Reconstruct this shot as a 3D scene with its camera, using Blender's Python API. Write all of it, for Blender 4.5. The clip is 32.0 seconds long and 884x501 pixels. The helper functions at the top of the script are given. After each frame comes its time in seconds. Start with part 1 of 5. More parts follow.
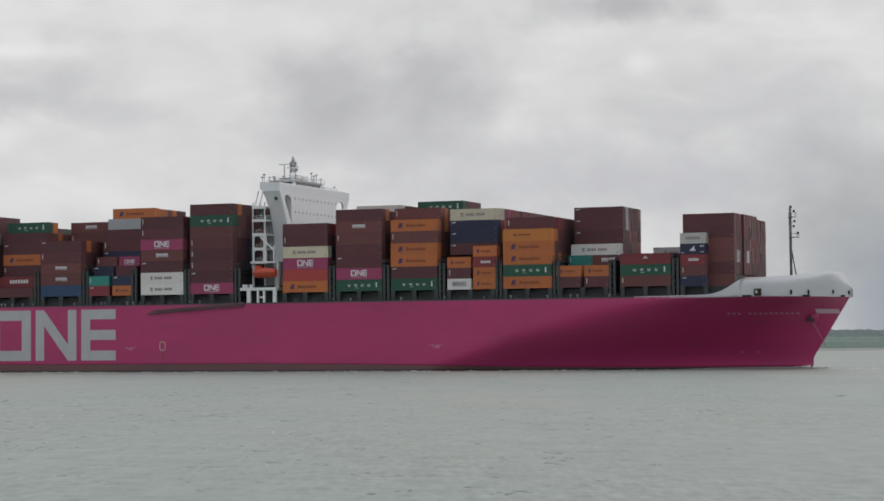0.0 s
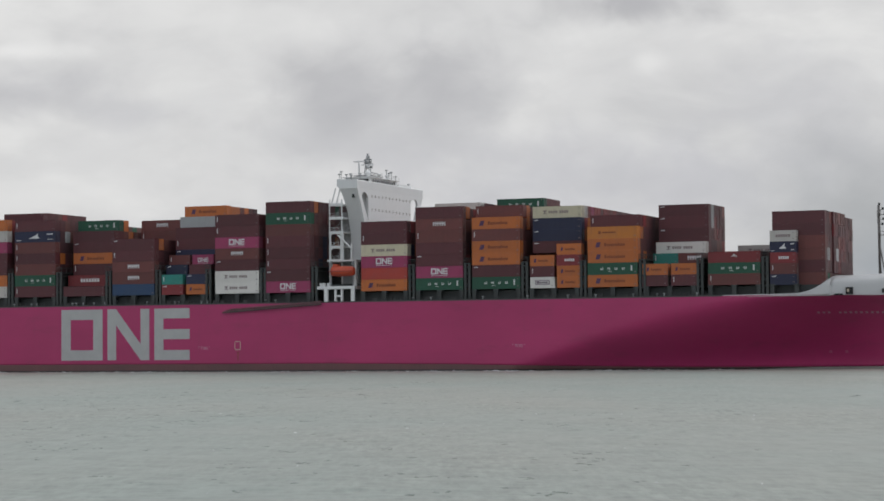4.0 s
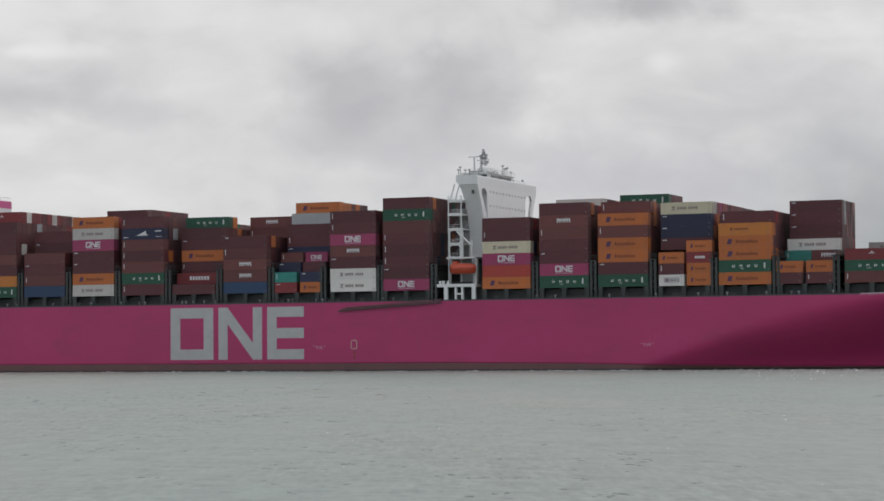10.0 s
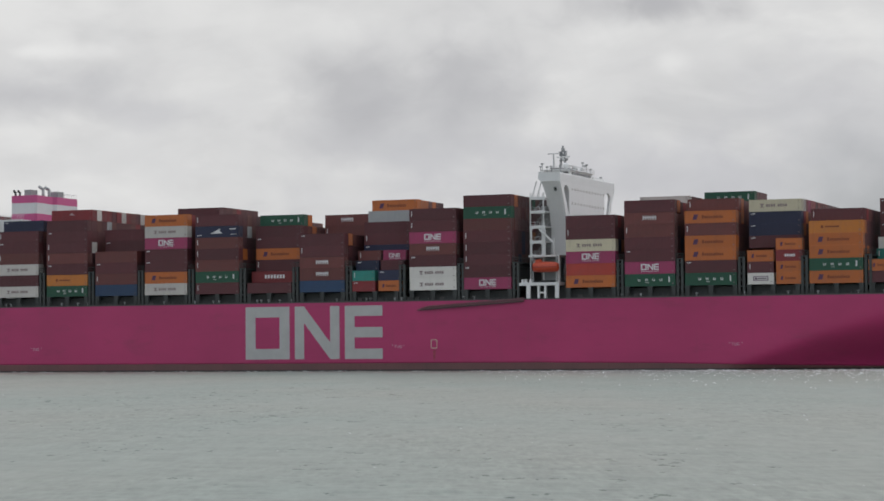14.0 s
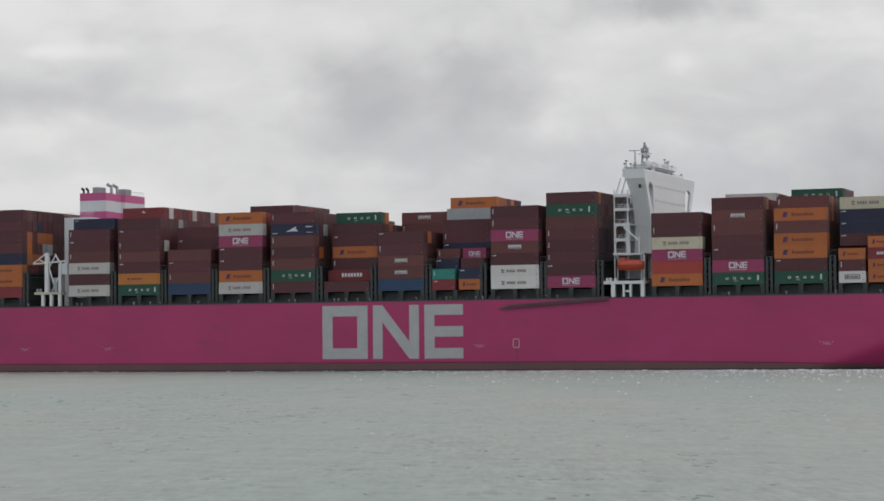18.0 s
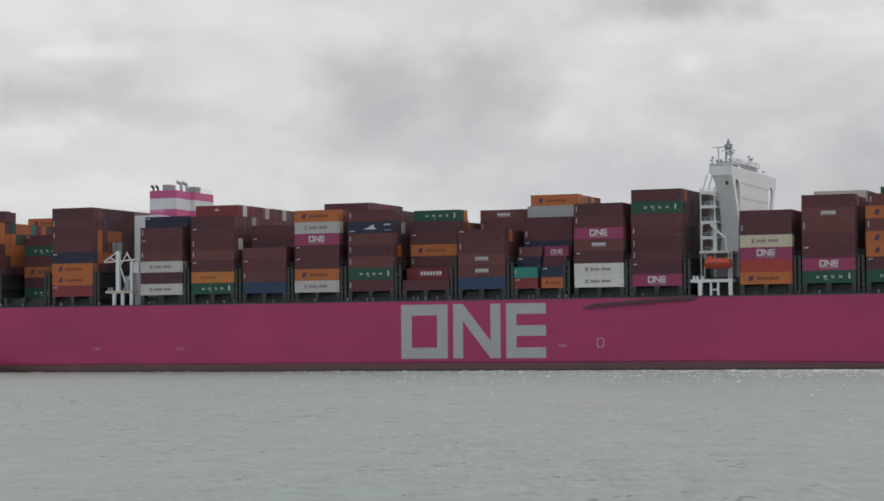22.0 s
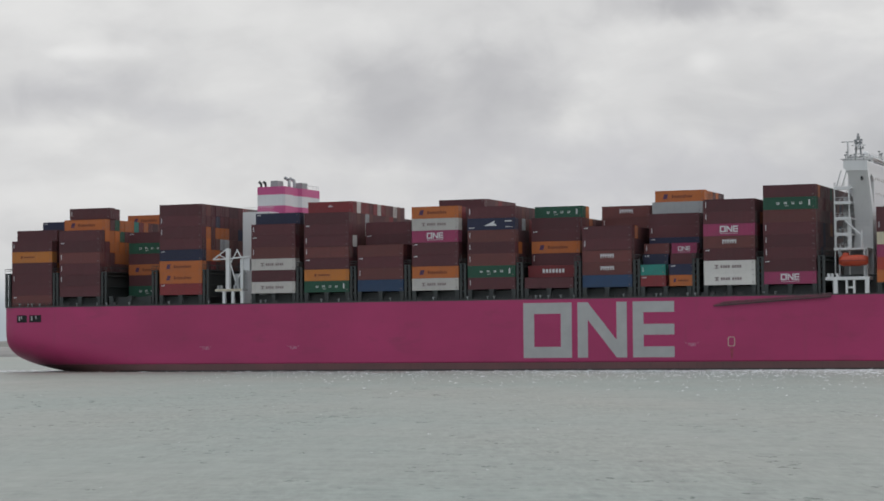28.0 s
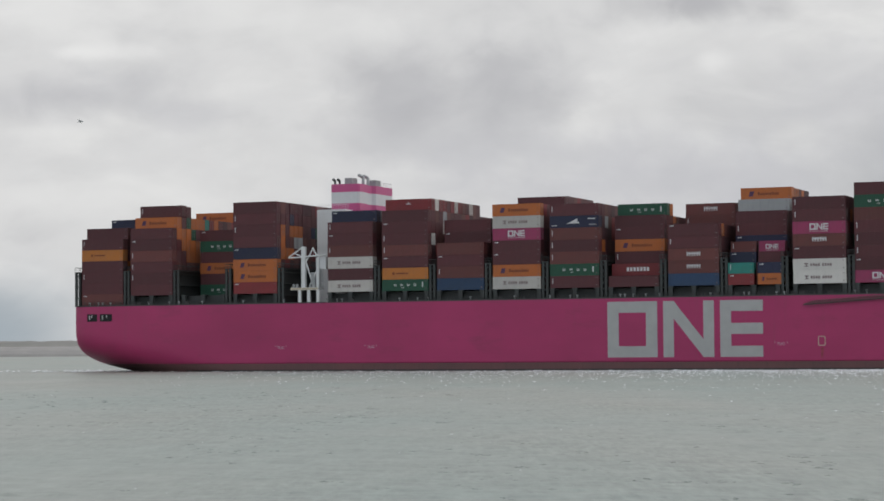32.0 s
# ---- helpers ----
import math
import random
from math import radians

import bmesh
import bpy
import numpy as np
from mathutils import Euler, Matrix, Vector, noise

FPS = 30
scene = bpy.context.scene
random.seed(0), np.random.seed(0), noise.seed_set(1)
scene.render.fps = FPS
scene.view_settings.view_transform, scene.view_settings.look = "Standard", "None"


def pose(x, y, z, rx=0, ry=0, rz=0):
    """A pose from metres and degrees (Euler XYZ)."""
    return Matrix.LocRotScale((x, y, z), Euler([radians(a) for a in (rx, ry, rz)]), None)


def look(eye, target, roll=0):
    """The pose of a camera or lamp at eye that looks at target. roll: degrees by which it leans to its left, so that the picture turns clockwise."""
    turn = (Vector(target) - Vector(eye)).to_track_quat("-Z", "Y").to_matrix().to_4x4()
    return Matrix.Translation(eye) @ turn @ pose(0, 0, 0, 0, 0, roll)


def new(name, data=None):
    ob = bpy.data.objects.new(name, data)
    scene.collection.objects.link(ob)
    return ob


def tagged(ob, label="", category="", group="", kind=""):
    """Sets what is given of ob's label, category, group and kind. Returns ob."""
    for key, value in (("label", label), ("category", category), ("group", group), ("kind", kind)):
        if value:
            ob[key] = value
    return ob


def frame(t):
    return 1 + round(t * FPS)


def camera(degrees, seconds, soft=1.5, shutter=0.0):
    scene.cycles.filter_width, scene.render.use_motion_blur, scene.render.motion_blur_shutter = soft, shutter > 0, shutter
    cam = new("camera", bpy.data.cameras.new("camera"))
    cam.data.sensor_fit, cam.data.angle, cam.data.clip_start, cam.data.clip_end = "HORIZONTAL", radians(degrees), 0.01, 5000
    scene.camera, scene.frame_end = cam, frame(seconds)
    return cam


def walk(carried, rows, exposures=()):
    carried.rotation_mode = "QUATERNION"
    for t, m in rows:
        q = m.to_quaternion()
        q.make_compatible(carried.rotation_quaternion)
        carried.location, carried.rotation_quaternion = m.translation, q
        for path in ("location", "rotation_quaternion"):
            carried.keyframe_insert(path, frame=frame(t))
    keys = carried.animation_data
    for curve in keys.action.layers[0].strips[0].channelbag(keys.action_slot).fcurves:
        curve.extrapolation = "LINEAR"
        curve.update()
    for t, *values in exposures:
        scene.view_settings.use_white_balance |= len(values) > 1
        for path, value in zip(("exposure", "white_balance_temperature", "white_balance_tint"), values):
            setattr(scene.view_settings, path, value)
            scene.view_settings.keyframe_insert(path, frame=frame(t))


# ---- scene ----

# ---- camera: stands still on the near shore ----
FIELD, EYE = 22.238, 5.588
cam = camera(FIELD, 32.0, soft=1.7)
CAM_POSE = pose(0, 0, EYE) @ pose(0, 0, 0, 90 + 2.4761, 0, 0) @ pose(0, 0, 0, 0, 0, -0.4343)
walk(cam, [(0.0, CAM_POSE), (32.0, CAM_POSE)])

# ---- the ship's way: a steady speed on a nearly straight course ----
SHIP_X, SHIP_Y, SPEED = -4.933, 544.614, 5.2471
COURSE, TURN, CRAB, SLOWING = 0.367249, 0.0003529, 0.018041, -0.000318


def ship_pose(t):
    s = t - 16.0
    heading = COURSE + TURN * s + CRAB
    s = s + SLOWING * s * s / 2
    x = SHIP_X + SPEED * (s * math.cos(COURSE) - TURN * s * s / 2 * math.sin(COURSE))
    y = SHIP_Y - SPEED * (s * math.sin(COURSE) + TURN * s * s / 2 * math.cos(COURSE))
    return pose(x, y, 0, 0, 0, -math.degrees(heading))

# ---- world and sun: an overcast sky ----
world = bpy.data.worlds.new("overcast_sky")
scene.world = world
world.use_nodes = True
wn, wl = world.node_tree.nodes, world.node_tree.links
wn.clear()
sky = wn.new("ShaderNodeTexSky")
sky.sky_type, sky.sun_disc = "NISHITA", False
sky.sun_elevation, sky.sun_rotation = radians(45), radians(82)
sky_bg = wn.new("ShaderNodeBackground")
sky_bg.inputs["Strength"].default_value = 0.05
wl.new(sky.outputs[0], sky_bg.inputs["Color"])
cloud_bg = wn.new("ShaderNodeBackground")
cloud_bg.inputs["Color"].default_value = (0.60, 0.605, 0.62, 1)
sky_dir = wn.new("ShaderNodeTexCoord")
sky_height = wn.new("ShaderNodeSeparateXYZ")
zenith = wn.new("ShaderNodeMapRange")  # an overcast sky grows brighter from the horizon up
zenith.inputs["To Min"].default_value, zenith.inputs["To Max"].default_value = 0.78, 1.35
wl.new(sky_dir.outputs["Generated"], sky_height.inputs[0])
wl.new(sky_height.outputs["Z"], zenith.inputs["Value"])
wl.new(zenith.outputs["Result"], cloud_bg.inputs["Strength"])
both = wn.new("ShaderNodeAddShader")
wout = wn.new("ShaderNodeOutputWorld")
wl.new(sky_bg.outputs[0], both.inputs[0])
wl.new(cloud_bg.outputs[0], both.inputs[1])
wl.new(both.outputs[0], wout.inputs["Surface"])

sun = new("sun", bpy.data.lights.new("sun", "SUN"))
sun.data.energy, sun.data.angle, sun.data.color = 0.65, radians(30), (1.0, 0.98, 0.95)
sun.matrix_world = look((330, 690, 480), (0, 500, 0))
scene.view_settings.exposure = 0.0

# ---- materials ----


class Nodes:
    """A small material builder."""

    def __init__(self, name):
        self.mat = bpy.data.materials.new(name)
        self.mat.use_nodes = True
        self.n, self.l = self.mat.node_tree.nodes, self.mat.node_tree.links
        self.bsdf = self.n["Principled BSDF"]
        self.coords = self.n.new("ShaderNodeTexCoord")

    def node(self, kind, **values):
        n = self.n.new(kind)
        for key, value in values.items():
            n.inputs[key.replace("_", " ")].default_value = value
        return n

    def link(self, a, b):
        self.l.new(a, b)

    def mapped(self, scale, space="Object"):
        m = self.n.new("ShaderNodeMapping")
        m.inputs["Scale"].default_value = scale
        self.link(self.coords.outputs[space], m.inputs["Vector"])
        return m.outputs[0]

    def noise(self, scale, detail=4.0, stretch=(1, 1, 1), rough=0.55):
        n = self.node("ShaderNodeTexNoise", Scale=scale, Detail=detail, Roughness=rough)
        self.link(self.mapped(stretch), n.inputs["Vector"])
        return n.outputs[0]

    def ramp(self, value, stops, smooth=False):
        r = self.n.new("ShaderNodeValToRGB")
        e = r.color_ramp.elements
        while len(e) < len(stops):
            e.new(0.5)
        for el, (p, c) in zip(e, stops):
            el.position = p
            el.color = (*c, 1) if isinstance(c, tuple) else (c, c, c, 1)
        if smooth:
            r.color_ramp.interpolation = "EASE"
        self.link(value, r.inputs[0])
        return r.outputs[0]

    def mix(self, fac, a, b, blend="MIX"):
        m = self.n.new("ShaderNodeMix")
        m.data_type, m.blend_type = "RGBA", blend
        for sock, v in ((m.inputs[0], fac), (m.inputs[6], a), (m.inputs[7], b)):
            if isinstance(v, (int, float)):
                sock.default_value = v
            elif isinstance(v, tuple):
                sock.default_value = (*v, 1)
            else:
                self.link(v, sock)
        return m.outputs[2]

    def math(self, op, a, b=0.0):
        m = self.n.new("ShaderNodeMath")
        m.operation = op
        for sock, v in zip(m.inputs, (a, b)):
            if isinstance(v, (int, float)):
                sock.default_value = v
            else:
                self.link(v, sock)
        return m.outputs[0]

    def colour(self, c):
        if isinstance(c, tuple):
            self.bsdf.inputs["Base Color"].default_value = (*c, 1)
        else:
            self.link(c, self.bsdf.inputs["Base Color"])

    def bump(self, height, strength, distance):
        b = self.node("ShaderNodeBump", Strength=strength, Distance=distance)
        self.link(height, b.inputs["Height"])
        self.link(b.outputs[0], self.bsdf.inputs["Normal"])

    def rough(self, value):
        if isinstance(value, float):
            self.bsdf.inputs["Roughness"].default_value = value
        else:
            self.link(value, self.bsdf.inputs["Roughness"])


def weathered(name, rgb, rough=0.55, dirt=0.35, rust=0.25, scale=0.5, vary=0.22):
    """Marine paint: tone varies from thing to thing, with grime, streaks and rust spots."""
    m = Nodes(name)
    info = m.n.new("ShaderNodeObjectInfo")
    tone = m.ramp(info.outputs["Random"], [(0.0, 1.0 - vary), (1.0, 1.0 + vary * 0.6)])
    base = m.mix(1.0, rgb, tone, "MULTIPLY")
    grime = m.ramp(m.noise(scale, 5), [(0.35, 0.0), (0.75, 1.0)])
    grey = sum(rgb) / 3
    dull = tuple(0.55 * c * 0.75 + 0.45 * grey * 0.6 for c in rgb)
    base = m.mix(m.math("MULTIPLY", grime, dirt), base, dull)
    streak = m.ramp(m.noise(1.0, 3, (1.6, 1.6, 0.12)), [(0.52, 0.0), (0.72, 1.0)])
    base = m.mix(m.math("MULTIPLY", streak, dirt * 0.5), base, tuple(c * 0.6 for c in dull))
    spots = m.ramp(m.noise(2.3, 6, (1, 1, 0.5), 0.7), [(0.63, 0.0), (0.72, 1.0)])
    base = m.mix(m.math("MULTIPLY", spots, rust), base, (0.13, 0.055, 0.03))
    m.colour(base)
    m.rough(rough)
    m.bump(m.noise(3.0, 4), 0.15, 0.03)
    return m.mat


def hull_paint(name, rgb, rough=0.42):
    """Ship's side: welded plates, fender scuffs and faint streaks below the scuppers."""
    m = Nodes(name)
    big = m.ramp(m.noise(0.035, 4, (1, 1, 2.2)), [(0.3, 0.86), (0.7, 1.08)])
    base = m.mix(1.0, rgb, big, "MULTIPLY")
    scuff = m.ramp(m.noise(0.16, 6, (0.5, 0.5, 1.4), 0.65), [(0.56, 0.0), (0.75, 1.0)])
    base = m.mix(m.math("MULTIPLY", scuff, 0.55), base, tuple(c * 0.55 + 0.012 for c in rgb))
    run = m.ramp(m.noise(0.6, 3, (1, 1, 0.06)), [(0.58, 0.0), (0.75, 1.0)])
    base = m.mix(m.math("MULTIPLY", run, 0.18), base, tuple(c * 0.5 + 0.03 for c in rgb))
    m.colour(base)
    m.rough(rough)
    m.bsdf.inputs["Specular IOR Level"].default_value = 0.45
    plates = m.node("ShaderNodeTexBrick", Scale=0.085, Mortar_Size=0.004, Mortar_Smooth=0.4)
    plates.inputs["Brick Width"].default_value = 1.0
    plates.inputs["Row Height"].default_value = 0.3
    side = m.n.new("ShaderNodeSeparateXYZ")
    m.link(m.coords.outputs["Object"], side.inputs[0])
    flat = m.n.new("ShaderNodeCombineXYZ")
    m.link(side.outputs[0], flat.inputs[0])
    m.link(side.outputs[2], flat.inputs[1])
    m.link(flat.outputs[0], plates.inputs["Vector"])
    dents = m.math("ADD", m.math("MULTIPLY", plates.outputs["Fac"], -0.25), m.noise(0.35, 2))
    m.bump(dents, 0.12, 0.25)
    return m.mat


def plain(name, rgb, rough=0.5, metal=0.0, grain=6.0, vary=0.12):
    m = Nodes(name)
    tone = m.ramp(m.noise(grain, 4), [(0.3, 1 - vary), (0.7, 1 + vary * 0.5)])
    m.colour(m.mix(1.0, rgb, tone, "MULTIPLY"))
    m.rough(rough)
    m.bsdf.inputs["Metallic"].default_value = metal
    return m.mat


MAGENTA = hull_paint("magenta_hull_paint", (0.385, 0.030, 0.122))
WHITE_HULL = hull_paint("white_hull_paint", (0.40, 0.405, 0.40))
BOOT = weathered("faded_boot_topping", (0.145, 0.062, 0.062), 0.6, 0.6, 0.25, 0.12, 0.0)
WHITE = weathered("white_ship_paint", (0.66, 0.665, 0.655), 0.45, 0.12, 0.10, 0.4, 0.03)
LETTER = plain("white_letter_paint", (0.40, 0.402, 0.393), 0.5, 0, 0.3, 0.10)
MARKING = plain("white_marking_paint", (0.60, 0.60, 0.60), 0.55)
DOOR_MARK = plain("cream_marking_paint", (0.50, 0.42, 0.33), 0.6)
FAINT = plain("faint_marking_paint", (0.50, 0.34, 0.40), 0.6)
GHOST = plain("worn_marking_paint", (0.36, 0.20, 0.25), 0.6)
DARK = weathered("dark_deck_steel", (0.032, 0.036, 0.035), 0.6, 0.3, 0.15, 0.6, 0.15)
STANCHION = weathered("grey_green_stanchion_paint", (0.042, 0.047, 0.045), 0.6, 0.3, 0.2, 0.6, 0.15)
DECK = weathered("deck_paint", (0.10, 0.06, 0.055), 0.7, 0.4, 0.3, 0.3, 0.0)
HATCH = weathered("hatch_cover_paint", (0.034, 0.037, 0.036), 0.65, 0.3, 0.2, 0.3, 0.1)
BLACK = plain("black_void", (0.008, 0.008, 0.009), 0.8)
GLASS = plain("dark_window_glass", (0.012, 0.014, 0.016), 0.08)
PINK = weathered("pink_funnel_paint", (0.50, 0.075, 0.22), 0.45, 0.15, 0.05, 0.4, 0.0)
FUNNEL_WHITE = weathered("white_funnel_band", (0.60, 0.61, 0.61), 0.5, 0.2, 0.05, 0.4, 0.0)
STEEL = plain("galvanised_steel", (0.30, 0.31, 0.31), 0.45, 0.3)
MAST = weathered("brown_grey_mast_paint", (0.13, 0.12, 0.112), 0.6, 0.4, 0.3, 0.8, 0.0)
LIFEBOAT = plain("orange_lifeboat_shell", (0.46, 0.06, 0.022), 0.4, 0, 2.0, 0.2)
BAR_GREY = plain("grey_white_marking_paint", (0.55, 0.57, 0.55), 0.6)
GANGWAY = plain("weathered_gangway_metal", (0.17, 0.085, 0.095), 0.6, 0, 2.0, 0.3)
EDGE = weathered("grey_deck_edge_paint", (0.065, 0.06, 0.06), 0.65, 0.4, 0.3, 0.5, 0.3)
FOAM_GLINT = plain("white_foam_and_glints", (0.80, 0.815, 0.81), 0.9, 0, 1.5, 0.3)

PAINT = {
    "b": weathered("maroon_container_paint", (0.095, 0.022, 0.027)),
    "r": weathered("rust_brown_container_paint", (0.140, 0.038, 0.034)),
    "R": weathered("red_container_paint", (0.20, 0.022, 0.026)),
    "S": weathered("vermilion_container_paint", (0.40, 0.045, 0.030)),
    "o": weathered("orange_container_paint", (0.455, 0.125, 0.024), vary=0.12),
    "y": weathered("amber_container_paint", (0.48, 0.165, 0.024), vary=0.1),
    "g": weathered("green_container_paint", (0.010, 0.078, 0.042), vary=0.1),
    "w": weathered("dirty_white_container_paint", (0.50, 0.475, 0.44), dirt=0.35, vary=0.14),
    "W": weathered("clean_white_container_paint", (0.63, 0.61, 0.57), dirt=0.2, vary=0.06),
    "c": weathered("cream_container_paint", (0.54, 0.49, 0.35), vary=0.08),
    "p": weathered("pink_container_paint", (0.30, 0.034, 0.105), vary=0.08),
    "n": weathered("navy_container_paint", (0.015, 0.019, 0.055)),
    "B": weathered("blue_container_paint", (0.018, 0.050, 0.115)),
    "t": weathered("teal_container_paint", (0.018, 0.20, 0.165)),
    "G": weathered("grey_container_paint", (0.40, 0.42, 0.42)),
}
COLOUR_WORD = {"b": "dark maroon", "r": "rust-brown", "R": "red", "S": "vermilion", "o": "orange", "y": "amber", "g": "dark green", "w": "dirty white", "W": "clean white",
               "c": "cream", "p": "bright pink", "n": "navy blue", "B": "blue", "t": "teal", "G": "pale grey"}
INK_DARK = plain("dark_purple_ink", (0.075, 0.028, 0.075), 0.6)
INK_BROWN = plain("dark_brown_ink", (0.19, 0.05, 0.018), 0.6)
INK_GREY = plain("grey_red_ink", (0.22, 0.17, 0.17), 0.6)
SEAL = plain("door_bar_steel", (0.22, 0.20, 0.19), 0.5, 0.4)


def inner_stack_paint():
    m = Nodes("mixed_container_paints")
    geo = m.n.new("ShaderNodeNewGeometry")
    r = m.n.new("ShaderNodeValToRGB")
    r.color_ramp.interpolation = "CONSTANT"
    stops = [(0.0, (0.092, 0.027, 0.030)), (0.45, (0.125, 0.045, 0.038)), (0.66, (0.06, 0.022, 0.026)), (0.83, (0.20, 0.022, 0.026)),
             (0.915, (0.40, 0.115, 0.024)), (0.94, (0.015, 0.019, 0.055)), (0.965, (0.010, 0.078, 0.042)), (0.985, (0.30, 0.31, 0.31)), (0.994, (0.022, 0.055, 0.135))]
    e = r.color_ramp.elements
    while len(e) < len(stops):
        e.new(0.5)
    for el, (p, c) in zip(e, stops):
        el.position, el.color = p, (*c, 1)
    m.link(geo.outputs["Random Per Island"], r.inputs[0])
    grime = m.ramp(m.noise(0.5, 5), [(0.35, 1.0), (0.75, 0.65)])
    m.colour(m.mix(1.0, r.outputs[0], grime, "MULTIPLY"))
    m.rough(0.6)
    return m.mat


MIXED = inner_stack_paint()

# ---- mesh helpers ----
ABOARD = []  # things that ride on the ship: object and its pose in the ship's space


def box(bm, x0, x1, y0, y1, z0, z1):
    v = [bm.verts.new(p) for p in ((x0, y0, z0), (x1, y0, z0), (x1, y1, z0), (x0, y1, z0), (x0, y0, z1), (x1, y0, z1), (x1, y1, z1), (x0, y1, z1))]
    for f in ((0, 3, 2, 1), (4, 5, 6, 7), (0, 1, 5, 4), (1, 2, 6, 5), (2, 3, 7, 6), (3, 0, 4, 7)):
        bm.faces.new([v[i] for i in f])


def bar(bm, a, b, r, sides=6):
    """A round bar from a to b."""
    a, b = Vector(a), Vector(b)
    q = (b - a).to_track_quat("Z", "Y").to_matrix()
    rings = []
    for p in (a, b):
        rings.append([bm.verts.new(p + q @ Vector((r * math.cos(2 * math.pi * i / sides), r * math.sin(2 * math.pi * i / sides), 0))) for i in range(sides)])
    for i in range(sides):
        bm.faces.new((rings[0][i], rings[0][(i + 1) % sides], rings[1][(i + 1) % sides], rings[1][i]))
    bm.faces.new(rings[0][::-1])
    bm.faces.new(rings[1])


def prism(bm, outline, axis, a, b):
    """A flat outline, extruded along one axis from a to b; the outline is (x, z) for axis y, (y, z) for axis x, (x, y) for axis z."""
    def at(p, d):
        return {"y": (p[0], d, p[1]), "x": (d, p[0], p[1]), "z": (p[0], p[1], d)}[axis]
    va = [bm.verts.new(at(p, a)) for p in outline]
    vb = [bm.verts.new(at(p, b)) for p in outline]
    n = len(outline)
    bm.faces.new(va[::-1])
    bm.faces.new(vb)
    for i in range(n):
        bm.faces.new((va[i], va[(i + 1) % n], vb[(i + 1) % n], vb[i]))


def loft(bm, rings, closed=False, caps=False):
    vs = [[bm.verts.new(p) for p in ring] for ring in rings]
    for a, b in zip(vs, vs[1:]):
        n = len(a)
        for i in range(n if closed else n - 1):
            j = (i + 1) % n
            bm.faces.new((a[i], a[j], b[j], b[i]))
    if caps:
        bm.faces.new(vs[0][::-1])
        bm.faces.new(vs[-1])
    return vs


def mesh_of(name, bm, material, smooth=False):
    bmesh.ops.recalc_face_normals(bm, faces=bm.faces)
    me = bpy.data.meshes.new(name)
    bm.to_mesh(me)
    bm.free()
    me.materials.append(material)
    if smooth:
        me.polygons.foreach_set("use_smooth", [True] * len(me.polygons))
    return me


def part(name, bm, material, parent, label="", smooth=False, at=None):
    me = bm if bm is None or isinstance(bm, bpy.types.Mesh) else mesh_of(name, bm, material, smooth)
    ob = new(name, me)
    ob.parent = parent
    if at is not None:
        ob.matrix_local = at
    if label:
        ob["label"] = label
    return ob


def thing(name, label, category, group="", at=None):
    """A top-level thing that rides on the ship, at its pose in the ship's space."""
    ob = tagged(new(name), label, category, group)
    ABOARD.append((ob, at if at is not None else Matrix()))
    return ob


B = bmesh.new
# ---- water: one sheet to the horizon ----


def water_material():
    m = Nodes("estuary_water")
    patch = m.ramp(m.noise(0.016, 4, (1, 0.4, 1)), [(0.35, (0.176, 0.220, 0.190)), (0.65, (0.222, 0.225, 0.188))])
    # lighter and darker chop, painted into the colour as a mottle
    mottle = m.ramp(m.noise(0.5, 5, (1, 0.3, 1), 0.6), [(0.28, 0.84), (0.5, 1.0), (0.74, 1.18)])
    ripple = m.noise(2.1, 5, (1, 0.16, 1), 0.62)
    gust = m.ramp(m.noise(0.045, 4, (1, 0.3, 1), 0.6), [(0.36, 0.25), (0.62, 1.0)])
    # bright and shaded ripple faces put into the colour, from the bump's noise
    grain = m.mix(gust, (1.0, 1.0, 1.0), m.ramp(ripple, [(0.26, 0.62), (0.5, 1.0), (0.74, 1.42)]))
    # dark specks painted in for the shaded faces of wavelets
    wavelet_shade = m.ramp(m.noise(1.5, 6, (1.5, 0.15, 1), 0.68), [(0.62, 0.0), (0.72, 1.0)])
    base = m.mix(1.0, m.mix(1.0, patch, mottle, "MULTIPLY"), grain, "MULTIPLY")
    m.colour(m.mix(m.math("MULTIPLY", wavelet_shade, 0.45), base, (0.075, 0.09, 0.08)))
    m.rough(m.ramp(gust, [(0.0, 0.40), (1.0, 0.47)]))
    m.bsdf.inputs["IOR"].default_value = 1.7
    mid = m.noise(0.45, 4, (1, 0.35, 1), 0.6)
    h = m.math("ADD", m.math("MULTIPLY", m.math("MULTIPLY", ripple, gust), 0.55), mid)
    m.bump(h, 0.34, 0.45)
    return m.mat


